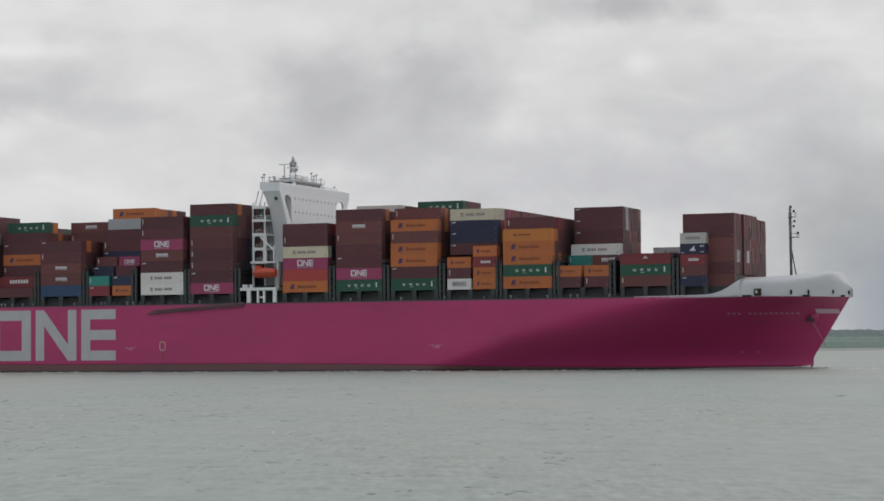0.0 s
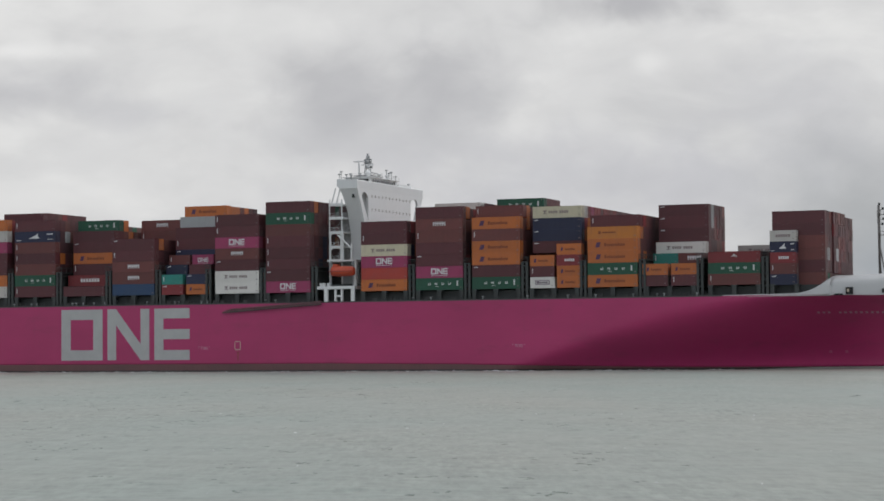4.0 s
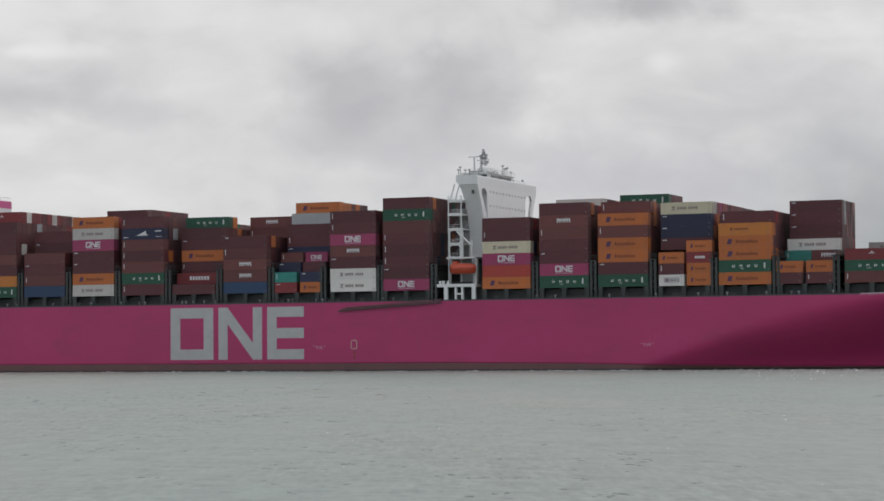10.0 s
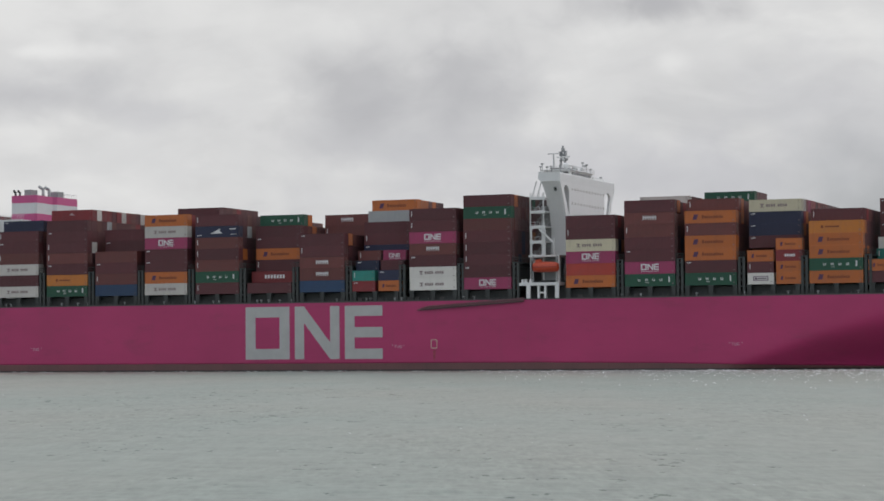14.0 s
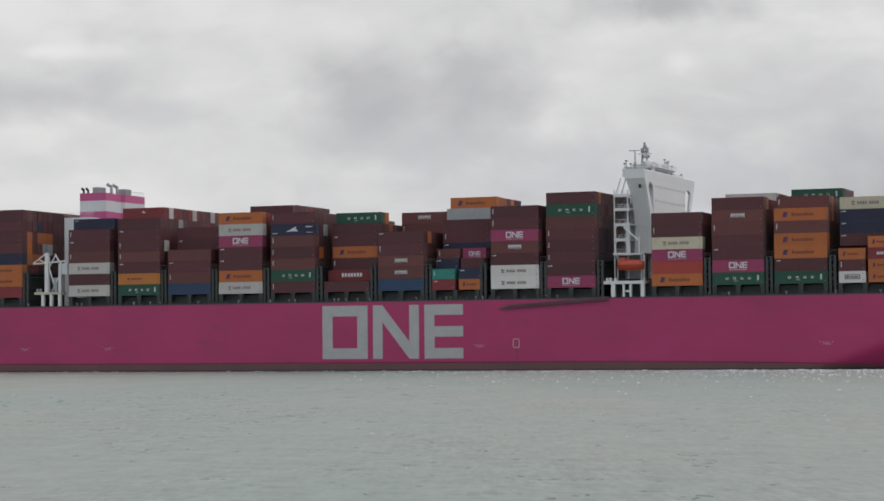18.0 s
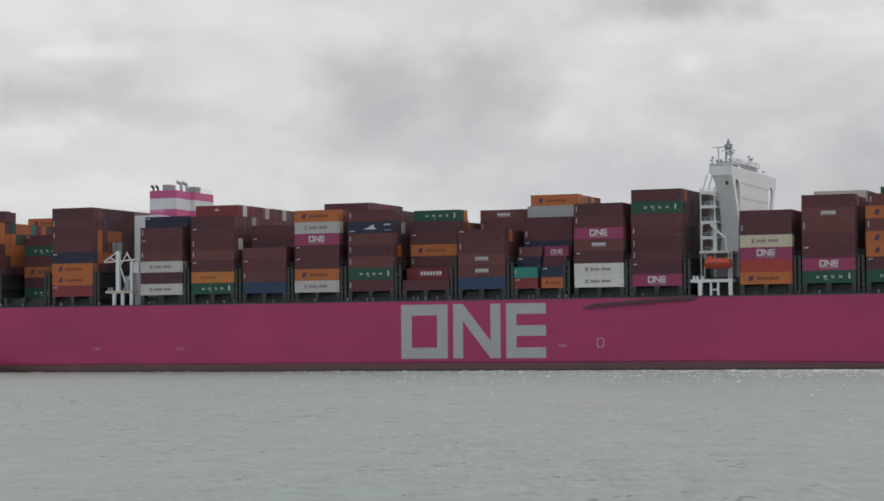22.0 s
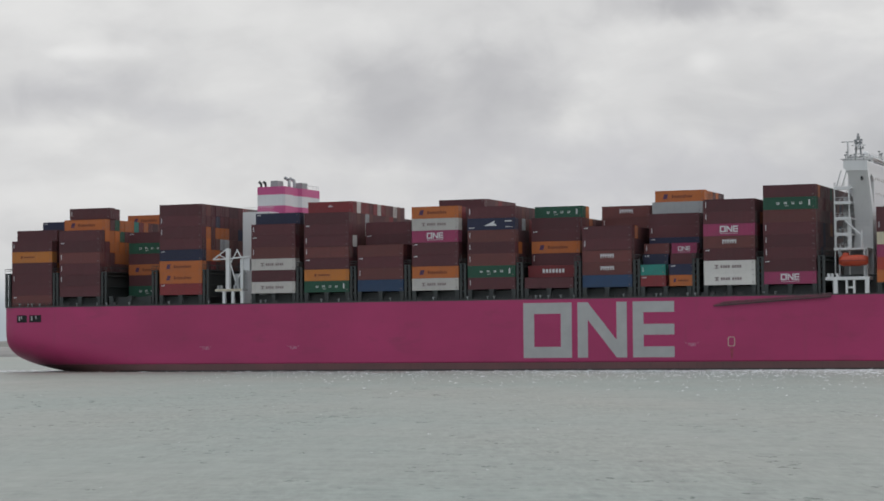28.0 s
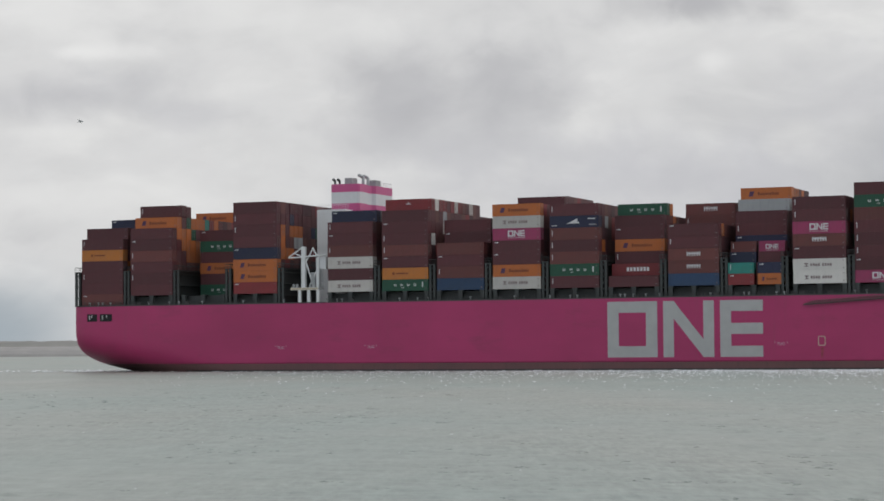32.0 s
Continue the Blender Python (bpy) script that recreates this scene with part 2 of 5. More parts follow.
def make_water():
    rng = np.random.default_rng(4)
    rows, cols = 1000, 420
    y = 55.0 * (4880 / 55.0) ** ((np.arange(rows) / (rows - 1)) ** 1.25)
    u = np.linspace(-1, 1, cols)
    s = 0.26 * u + 0.9 * u ** 9
    X, Y = s[None, :] * y[:, None], np.repeat(y[:, None], cols, 1)

    def waves(count, shortest, longest, heading, spread):
        z = np.zeros_like(X)
        for _ in range(count):
            k = 2 * math.pi / (shortest * (longest / shortest) ** rng.uniform(0, 1))
            a = rng.normal(heading, spread)
            z += np.sin(k * (X * math.cos(a) + Y * math.sin(a)) + rng.uniform(0, 6.28))
        return z / math.sqrt(count / 2)
    chop = waves(34, 1.1, 4.2, 1.25, 0.5)
    swell = waves(14, 5, 16, 1.0, 0.4)
    gusts = np.clip(0.55 + 0.5 * waves(12, 40, 160, 1.3, 0.6), 0.05, 1.4)
    fade = np.clip(1.5 - Y / 330, 0.0, 1)
    Z = (0.012 * chop + 0.06 * np.clip(chop - 1.9, 0, None) * gusts) * fade + 0.018 * swell * np.clip(1.6 - Y / 700, 0, 1)
    verts = np.stack([X, Y, Z], -1).reshape(-1, 3)
    i = np.arange((rows - 1) * cols).reshape(rows - 1, cols)[:, :-1].ravel()
    faces = np.stack([i, i + 1, i + cols + 1, i + cols], -1)
    deep = len(verts)
    verts = np.vstack([verts, [(-9000, -4000, -0.4), (9000, -4000, -0.4), (9000, 9000, -0.4), (-9000, 9000, -0.4)]])
    faces = np.vstack([faces, [(deep, deep + 1, deep + 2, deep + 3)]])
    me = bpy.data.meshes.new("water")
    me.vertices.add(len(verts))
    me.vertices.foreach_set("co", verts.astype(np.float32).ravel())
    me.loops.add(faces.size)
    me.loops.foreach_set("vertex_index", faces.astype(np.int32).ravel())
    me.polygons.add(len(faces))
    me.polygons.foreach_set("loop_start", np.arange(0, faces.size, 4, dtype=np.int32))
    me.update(calc_edges=True)
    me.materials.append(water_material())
    me.polygons.foreach_set("use_smooth", [True] * len(me.polygons))
    return tagged(new("water", me), "choppy grey-green estuary water under a cloudy sky", "water", kind="structure")


def make_wavelets():
    """Small steep wavelets in loose patches on the near water, a few broken crests to each."""
    rng = np.random.default_rng(14)
    verts, faces = [], []
    centres = [(80 * (330 / 80) ** rng.uniform(0, 1), rng.uniform(-0.23, 0.10) if rng.uniform() < 0.8 else rng.uniform(-0.2, 0.23)) for _ in range(60)]
    for _ in range(620):
        y0, side = centres[rng.integers(len(centres))]
        y0 *= rng.normal(1.0, 0.10)
        x0 = y0 * (side + rng.normal(0, 0.028))
        size = (y0 / 150) ** 0.5 * rng.choice((0.6, 1.0, 1.6), p=(0.55, 0.37, 0.08))
        for _ in range(rng.integers(1, 5)):
            x, y = x0 + rng.normal(0, 0.35) * size, y0 + rng.normal(0, 1.2) * size
            w, lean, n = rng.uniform(0.08, 0.26) * size, rng.normal(0, 0.5), 9
            h = w * rng.uniform(0.08, 0.28)
            peak = rng.uniform(-0.5, 0.5)
            first = len(verts)
            for k in range(n):
                u = -1 + 2 * k / (n - 1)
                top = h * max(0.0, 1 - abs((u - peak) / (1 + abs(peak))) ** 1.4) * rng.uniform(0.35, 1.15)
                yy, xx = y + lean * u * w + rng.normal(0, 0.05) * w, x + w * u
                verts += [(xx, yy - 0.25 * w, -0.02), (xx, yy, top - 0.003), (xx, yy + 0.7 * w, -0.02)]
            for k in range(n - 1):
                a = first + 3 * k
                faces += [(a, a + 3, a + 4, a + 1), (a + 1, a + 4, a + 5, a + 2)]
    me = bpy.data.meshes.new("wavelets")
    me.from_pydata(verts, [], faces)
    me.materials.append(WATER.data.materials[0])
    me.polygons.foreach_set("use_smooth", [True] * len(me.polygons))
    return tagged(new("wavelets", me), "small steep grey wavelets scattered over the water", "waves", kind="stuff")


def make_glints():
    """Small white flecks that stand for glints on the ship's wash, which spread along her side as she passes."""
    rng = np.random.default_rng(19)
    verts, faces = [], []
    for _ in range(6500):
        x = 125 - rng.exponential(60)
        if x < -50:
            x = rng.uniform(-20, 120)
        y = 540 - 0.385 * (x + 5) - rng.exponential(45 if rng.uniform() < 0.8 else 95)
        w, h = rng.uniform(0.1, 0.42) * rng.choice((0.7, 1.0, 2.0), p=(0.55, 0.35, 0.1)), rng.uniform(0.04, 0.15) * min(1.0, y / 400)
        i = len(verts)
        verts.append((x + rng.uniform(-0.4, 0.4) * w, y, h))
        verts += [(x + w * math.cos(a) * rng.uniform(0.7, 1.1), y + 1.6 * h * math.sin(a), -0.05) for a in (0, 1.05, 2.1, 3.14, 4.2, 5.24)]
        faces += [(i, i + 1 + k, i + 1 + (k + 1) % 6) for k in range(6)]
    me = bpy.data.meshes.new("wash_crests")
    me.from_pydata(verts, [], faces)
    # glints are modelled as matt white flecks, in the foam's colour
    me.materials.append(FOAM_GLINT)
    return tagged(new("wash_crests", me), "small white flecks standing for glints on the ship's wash", "foam", kind="stuff")


def make_whitecaps():
    """Tiny broken crests on the near water."""
    rng = np.random.default_rng(9)
    bm = B()

    def crest(x, y, w, h):
        top = bm.verts.new((x + rng.uniform(-0.4, 0.4) * w, y, h))
        ring = [bm.verts.new((x + w * math.cos(a) * rng.uniform(0.7, 1.1), y + 1.6 * h * math.sin(a), -0.05)) for a in (0, 1.05, 2.1, 3.14, 4.2, 5.24)]
        for k in range(6):
            bm.faces.new((ring[k], ring[(k + 1) % 6], top))
    for _ in range(70):
        y = 85 * (400 / 85) ** rng.uniform(0, 1)
        crest(y * rng.uniform(-0.22, 0.22), y, rng.uniform(0.05, 0.2) * (y / 150) ** 0.5, rng.uniform(0.01, 0.035))
    return tagged(new("whitecaps", mesh_of("whitecaps", bm, FOAM_GLINT)), "tiny scattered white wave crests on the water", "foam", kind="stuff")


WHITECAPS = make_whitecaps()
WATER = make_water()
WAVELETS = make_wavelets()
GLINTS = make_glints()

# ---- far shores ----


def shore_material(name, low, high, scale):
    m = Nodes(name)
    f = m.ramp(m.noise(scale, 5, (1, 1, 2.5), 0.65), [(0.3, low), (0.7, high)])
    m.colour(f)
    m.rough(0.95)
    return m.mat


def ridge(name, x0, x1, y0, depth, height, rough, material, label, seed, base=0.0, parent=None):
    """A long low bank: steep towards the water, with an uneven crest."""
    rng = np.random.default_rng(seed)
    n = 240
    xs = np.linspace(x0, x1, n)
    crest = sum(rng.uniform(0.4, 1) * np.sin(xs / w + rng.uniform(0, 6)) / (i + 1) for i, w in enumerate((310, 140, 66, 31, 17, 9)))
    crest = height + rough * crest + rough * 0.35 * rng.normal(size=n)
    bm = B()
    prof = [(0, -1.0), (depth * 0.04, 0.25), (depth * 0.12, 0.6), (depth * 0.3, 0.9), (depth * 0.55, 1.0), (depth, 0.7), (depth * 1.5, -1.0)]
    rings = [[(x, y0 + d + 6 * math.sin(x / 90), base + (c * h if h > 0 else h)) for d, h in prof] for x, c in zip(xs, crest)]
    loft(bm, rings)
    if parent:
        return part(name, bm, material, parent, label)
    return tagged(new(name, mesh_of(name, bm, material)), label, "shore", kind="structure")


GREEN_FAR = shore_material("hazy_green_fields", (0.115, 0.16, 0.135), (0.145, 0.19, 0.155), 0.02)
TREES_FAR = shore_material("hazy_tree_line", (0.095, 0.125, 0.12), (0.12, 0.15, 0.14), 0.06)
MUD_FAR = shore_material("pale_shingle_bank", (0.25, 0.24, 0.225), (0.32, 0.305, 0.285), 0.05)
GRASS_FAR = shore_material("dull_grass_bank", (0.185, 0.185, 0.165), (0.235, 0.225, 0.205), 0.03)
ridge("shore_east", 150, 1100, 2210, 160, 14.0, 1.0, GREEN_FAR, "low hazy green fields along the far bank", 5)
ridge("shore_east_woods", 150, 1100, 2420, 220, 24.0, 1.6, TREES_FAR, "hazy dark tree line on the far hillside", 6)
ridge("shore_east_beach", 150, 1100, 2180, 30, 2.2, 0.2, MUD_FAR, "thin pale shingle strip at the water's edge", 7)
ridge("shore_west", -1100, 150, 2120, 90, 9.5, 0.25, MUD_FAR, "pale shingle bank on the far side of the water", 8)
ridge("shore_west_grass", -1100, 150, 2230, 160, 15.5, 0.5, GRASS_FAR, "dull grassy rise behind the shingle bank", 9)

# ---- sky backdrop: a drifting cloud layer far behind everything ----


def cloud_material():
    m = Nodes("grey_cloud_layer")
    m.n.remove(m.bsdf)
    uv = m.coords.outputs["UV"]

    def stretched(scale, detail, sx, sy, rough, shift):
        mp = m.n.new("ShaderNodeMapping")
        mp.inputs["Scale"].default_value = (sx, sy, 1)
        mp.inputs["Location"].default_value = shift
        m.link(uv, mp.inputs["Vector"])
        n = m.node("ShaderNodeTexNoise", Scale=scale, Detail=detail, Roughness=rough, Distortion=0.4)
        m.link(mp.outputs[0], n.inputs["Vector"])
        return n.outputs[0]

    def puff(cx, cy, rx, ry, rag):
        """A soft-edged bank of cloud at an azimuth and elevation in degrees, ragged by noise."""
        mp = m.n.new("ShaderNodeMapping")
        mp.inputs["Location"].default_value = (-cx / rx, -cy / ry, 0)
        mp.inputs["Scale"].default_value = (1 / rx, 1 / ry, 0)
        m.link(uv, mp.inputs["Vector"])
        ln = m.n.new("ShaderNodeVectorMath")
        ln.operation = "LENGTH"
        m.link(mp.outputs[0], ln.inputs[0])
        ragged = m.math("ADD", ln.outputs["Value"], m.math("MULTIPLY", m.math("SUBTRACT", stretched(0.62, 5, 1, 1.25, 0.5, (cx, cy, 0)), 0.5), 1.4 * rag))
        return m.ramp(ragged, [(0.05, 1.0), (1.3, 0.0)], True)

    base = m.ramp(stretched(0.30, 6, 0.8, 1.7, 0.52, (3.1, 1.7, 0)), [(0.28, (0.595, 0.597, 0.605)), (0.5, (0.672, 0.673, 0.676)), (0.74, (0.75, 0.75, 0.745))], True)
    for cx, cy, rx, ry, c, a, rag in CLOUDS:
        base = m.mix(m.math("MULTIPLY", puff(cx, cy, rx, ry, rag), a), base, c)
    billow = m.ramp(stretched(0.8, 6, 0.8, 1.4, 0.52, (7.3, 2.2, 0)), [(0.25, 0.965), (0.5, 1.0), (0.75, 1.03)])
    base = m.mix(1.0, base, billow, "MULTIPLY")
    em = m.n.new("ShaderNodeEmission")
    m.link(base, em.inputs["Color"])
    m.link(em.outputs[0], m.n["Material Output"].inputs["Surface"])
    return m.mat


# azimuth, elevation, half-width, half-height in degrees, brightness, strength
DARK_BANKS = [
    (-2.95, 6.71, 1.95, 1.75, 0.44, 0.66), (-3.6, 5.49, 1.8, 1.1, 0.465, 0.5), (-0.15, 6.88, 2.6, 1.6, 0.44, 0.68), (-1.4, 6.0, 4.2, 1.3, 0.465, 0.5),
    (-0.87, 5.2, 4.74, 0.86, 0.50, 0.5), (4.81, 8.75, 3.02, 0.72, 0.415, 0.8), (-11.07, 6.45, 3.74, 0.89, 0.485, 0.7), (-8.49, 6.06, 2.3, 0.6, 0.52, 0.5),
    (8.76, 6.13, 3.3, 1.87, 0.54, 0.5), (4.2, 4.2, 10.0, 2.0, 0.55, 0.85),
]
BRIGHT_STREAKS = [
    (-10.71, 7.57, 1.72, 0.32, 0.84, 0.65), (-11.79, 5.53, 2.44, 0.26, 0.76, 0.5), (5.09, 7.24, 0.75, 0.45, 0.82, 0.55), (3.08, 7.91, 1.44, 0.52, 0.79, 0.55),
    (-10.5, 3.9, 5.6, 0.9, 0.76, 0.6), (-6.33, 8.43, 5.17, 1.3, 0.75, 0.6), (-11.5, 8.6, 3.6, 1.5, 0.78, 0.7), (7.32, 5.41, 1.08, 0.57, 0.70, 0.5),
]
CLOUDS = [(*c[:4], (0.99 * c[4], 0.995 * c[4], 1.045 * c[4]), c[5], 0.85) for c in DARK_BANKS]
CLOUDS += [(*c[:4], (c[4], c[4], 0.993 * c[4]), c[5], 1.0) for c in BRIGHT_STREAKS]
# smooth haze down to the horizon
CLOUDS += [(10.9, 2.6, 5.4, 4.2, (0.385, 0.40, 0.415), 0.9, 0.3), (-13.4, 0.4, 4.4, 2.4, (0.32, 0.375, 0.42), 0.9, 0.3), (12.3, 0.8, 3.6, 3.2, (0.27, 0.315, 0.375), 0.9, 0.25)]


def make_sky():
    bm = B()
    uv = bm.loops.layers.uv.new("UVMap")
    R = 4700.0
    az = [a for a in range(-66, 67, 3)]
    el = [-1.5, 0, 2, 4, 6, 8, 10, 13, 17, 22, 28]
    grid = [[bm.verts.new((R * math.sin(radians(a)) * math.cos(radians(e)), R * math.cos(radians(a)) * math.cos(radians(e)), R * math.sin(radians(e)))) for a in az] for e in el]
    for i in range(len(el) - 1):
        for j in range(len(az) - 1):
            f = bm.faces.new((grid[i][j], grid[i][j + 1], grid[i + 1][j + 1], grid[i + 1][j]))
            for loop, (p, q) in zip(f.loops, ((i, j), (i, j + 1), (i + 1, j + 1), (i + 1, j))):
                loop[uv].uv = (az[q], el[p])
    me = bpy.data.meshes.new("sky_backdrop")
    bm.to_mesh(me)
    bm.free()
    me.materials.append(cloud_material())
    return tagged(new("sky_backdrop", me), "layer of soft grey overcast clouds with darker banks", "sky", kind="structure")


SKY = make_sky()
SKY_DRIFT = -1.85  # degrees over the clip
# ---- the ship: x forward, y to port from the starboard side, z up from the waterline ----
BEAM, MID, DECK_Z = 50.6, 25.3, 17.0
STERN, BOW = -182.6, 184.2
ship = thing("container_ship", "long magenta container ship under way with white bow and bridge", "container ship")


def stem(z):
    return 174.5 + 9.7 * max(z - 2.6, 0.0) / 15.6


def low_point(x):
    """Height of the hull's underside on the centreline, aft."""
    tuck = min(1.0, max(0.0, (-120 - x) / 62.6))
    return -9 + 9.6 * tuck ** 1.2


def half_breadth(x, z):
    """Half-breadth of the hull at a place along it and a height."""
    if x > 70:
        zz = min(1.04, max(-0.12, (z - 1.5) / 15.5))
        full = 90 + 44.5 * zz + 15.5 * zz ** 9
        if x <= full:
            return MID
        w = min(1.0, (x - full) / (stem(z) - full))
        p, q = 1.08 + 1.37 * zz ** 2, 0.95 - 0.33 * zz ** 2
        return MID * max(0.0, 1 - w ** p) ** q
    if x < -120:
        tuck = min(1.0, (-120 - x) / 62.6)
        q = min(1.0, max(0.0, (z - low_point(x)) / 12.0))
        ease = min(1.0, tuck * 1.3) ** 1.5
        b = MID * (1 - ease * (1 - q) ** 4.0)
        return b * (1 - 0.04 * max(0.0, (-178 - x) / 4.6) ** 2)
    return MID


def boot_line(x):
    """Height of the paint line: lower towards the bow."""
    t = min(1.0, max(0.0, (x - 40) / 100))
    return 1.95 - 1.35 * t * t * (3 - 2 * t)


STATIONS = [STERN, -182.0, -181, -179.5, -177.5, -175, -172, -168, -164, -159, -154, -148, -142, -136, -129, -120, -80, -40, 0, 40, 70]
BOW_STEPS = 60


def hull_loft(shares, below=False):
    """Both sides of the hull, from the paint line up to the deck or down below the water."""
    def height(x, k):
        b = boot_line(x)
        return max(b + (-1.8 - b) * k if below else b + (17.0 - b) * k, low_point(x) if x < -120 else -9)
    rings = []
    for x in STATIONS:
        hs = [height(x, k) for k in shares]
        rings.append([(x, MID - half_breadth(x, z), z) for z in hs] + [(x, MID + half_breadth(x, z), z) for z in reversed(hs)])
    for i in range(1, BOW_STEPS + 1):
        s = (i / BOW_STEPS) ** 0.85
        left, right = [], []
        for k in shares:
            z = height(70 + s * 104, k)
            x = 70 + s * (stem(z) - 70)
            b = half_breadth(x, z)
            left.append((x, MID - b, z))
            right.append((x, MID + b, z))
        rings.append(left + right[::-1])
    bm = B()
    vs = loft(bm, rings)
    return bm, vs


def on_hull(bm, x0, x1, z0, z1, off=0.04, nx=6, nz=3):
    """A painted patch that follows the starboard side."""
    grid = [[bm.verts.new((x0 + (x1 - x0) * i / nx, MID - half_breadth(x0 + (x1 - x0) * i / nx, z0 + (z1 - z0) * j / nz) - off, z0 + (z1 - z0) * j / nz)) for i in range(nx + 1)] for j in range(nz + 1)]
    for j in range(nz):
        for i in range(nx):
            bm.faces.new((grid[j][i], grid[j][i + 1], grid[j + 1][i + 1], grid[j + 1][i]))


def hull():
    bm, vs = hull_loft([1.0, 0.97, 0.93, 0.88, 0.8, 0.7, 0.6, 0.5, 0.4, 0.32, 0.24, 0.17, 0.11, 0.06, 0.025, 0.0])
    # transom
    bm.faces.new([v for v in vs[0]][::-1])
    ob = part("hull", bm, MAGENTA, ship, "magenta painted steel side plating", smooth=True)
    bm, vs = hull_loft([0.0, 0.15, 0.3, 0.5, 0.75, 1.0], True)
    bm.faces.new([v for v in vs[0]][::-1])
    part("boot_topping", bm, BOOT, ship, "faded brown-red band at the waterline", smooth=True)
    # dark strip for the wet edge and the shade at the waterline, painted on
    bm = B()
    on_hull(bm, -150, 173.6, -0.6, 0.42, 0.05, 90, 2)
    part("wet_line", bm, plain("wet_waterline_shade", (0.030, 0.026, 0.024), 0.35, 0, 0.6, 0.4), ship, "dark wet line with painted shade just above the water")
    bm = B()
    rings = []
    for x in STATIONS + [70 + (BOW - 1.5 - 70) * i / 20 for i in range(1, 21)]:
        b = half_breadth(x, 16.9) - 0.15
        rings.append([(x, MID - b, 16.93), (x, MID + b, 16.93)])
    loft(bm, rings)
    part("deck", bm, DECK, ship, "red-brown weather deck")
    return ob


hull()


def emblem(bm, x, z, w, h, y0, y1, stroke):
    """Three block shapes of a logo: a square ring, a zigzag of two uprights and a slant, and an upright with three arms."""
    a = w * 0.326
    gap = (w - 2 * a - w * 0.27) / 2
    s = stroke
    for x0, x1, z0, z1 in ((0, s, 0, h), (a - s, a, 0, h), (s, a - s, 0, s * 0.95), (s, a - s, h - s * 0.95, h)):
        box(bm, x + x0, x + x1, y0, y1, z + z0, z + z1)
    x += a + gap
    box(bm, x, x + s * 0.92, y0, y1, z, z + h)
    box(bm, x + a - s * 0.92, x + a, y0, y1, z, z + h)
    prism(bm, [(x + s * 0.92, z + h), (x + s * 0.92, z + h - s * 1.5), (x + a - s * 0.92, z), (x + a - s * 0.92, z + s * 1.5)], "y", y0, y1)
    x += a + gap
    e = w * 0.27
    box(bm, x, x + s * 0.95, y0, y1, z, z + h)
    for z0 in (0, h / 2 - s * 0.46, h - s * 0.92):
        box(bm, x + s * 0.95, x + e, y0, y1, z + z0, z + z0 + s * 0.92)


bm = B()
emblem(bm, -37.2, 3.0, 37.3, 13.05, -0.035, 0.02, 2.75)
part("logo", bm, LETTER, ship, "huge pale grey-white block logo on the side")


def hull_word(text, x, z, size, material):
    """A short word on the side, in the built-in font."""
    curve = bpy.data.curves.new("word", "FONT")
    curve.body, curve.size, curve.extrude = text, size, 0.012
    ob = bpy.data.objects.new("word", curve)
    scene.collection.objects.link(ob)
    deps = bpy.context.evaluated_depsgraph_get()
    me = bpy.data.meshes.new_from_object(ob.evaluated_get(deps))
    bpy.data.objects.remove(ob)
    me.materials.clear()
    me.materials.append(material)
    y = MID - half_breadth(x + 0.8, z) - 0.03
    p = part("tug_mark", me, material, ship, "small white mark for tugs", at=pose(x, y, z, 90, 0, 0))
    return p


for x in (-123.8, -99.2, 3.2, 87.2):
    hull_word("TUG", x, 5.6, 1.0, FAINT)
    for dx in (-0.6, 2.35):
        bm = B()
        on_hull(bm, x + dx + 0.1, x + dx + 0.28, 6.15, 6.4, nx=1, nz=1)
        part("tug_mark_tick", bm, FAINT, ship)

bm = B()  # pilot door outline
for x0, x1, z0, z1 in ((12.8, 12.98, 5.7, 7.35), (14.3, 14.48, 5.7, 7.35), (13.05, 14.25, 5.42, 5.6), (13.05, 14.25, 7.45, 7.63), (12.88, 13.08, 5.54, 5.73), (14.22, 14.42, 5.54, 5.73), (12.88, 13.08, 7.32, 7.51), (14.22, 14.42, 7.32, 7.51)):
    box(bm, x0, x1, -0.04, 0.02, z0, z1)
part("pilot_door_mark", bm, DOOR_MARK, ship, "cream outline round the pilot door")
bm = B()  # rust that has run down from the door's foot
prism(bm, [(13.35, 5.0), (14.1, 5.0), (13.95, 3.2), (13.85, 2.4), (13.7, 2.9), (13.5, 2.6)], "y", -0.012, 0.01)
part("rust_run", bm, plain("rust_run", (0.30, 0.055, 0.085), 0.8, 0, 1.5, 0.4), ship, "faint rust run below the pilot door")

x = 158.2  # ship's name as plain bars
for k in range(13):
    if k == 3:
        x += 1.2
    bm = B()
    on_hull(bm, x, x + 0.55, 12.78, 13.22, 0.16, 2, 2)
    part("name_bar", bm, GHOST, ship, "faint pale painted bar")
    x += 1.1
bm = B()
on_hull(bm, 176.6, 181.0, 12.95, 14.0, 0.16, 8, 2)
part("bow_stripe", bm, FAINT, ship, "pale stripe near the stem")
for x in (158.5, 162.0):
    bm = B()
    on_hull(bm, x, x + 0.7, 3.7, 4.3, 0.12, 2, 2)
    part("thruster_mark", bm, plain("faded_pink_paint", (0.40, 0.09, 0.18), 0.6), ship)

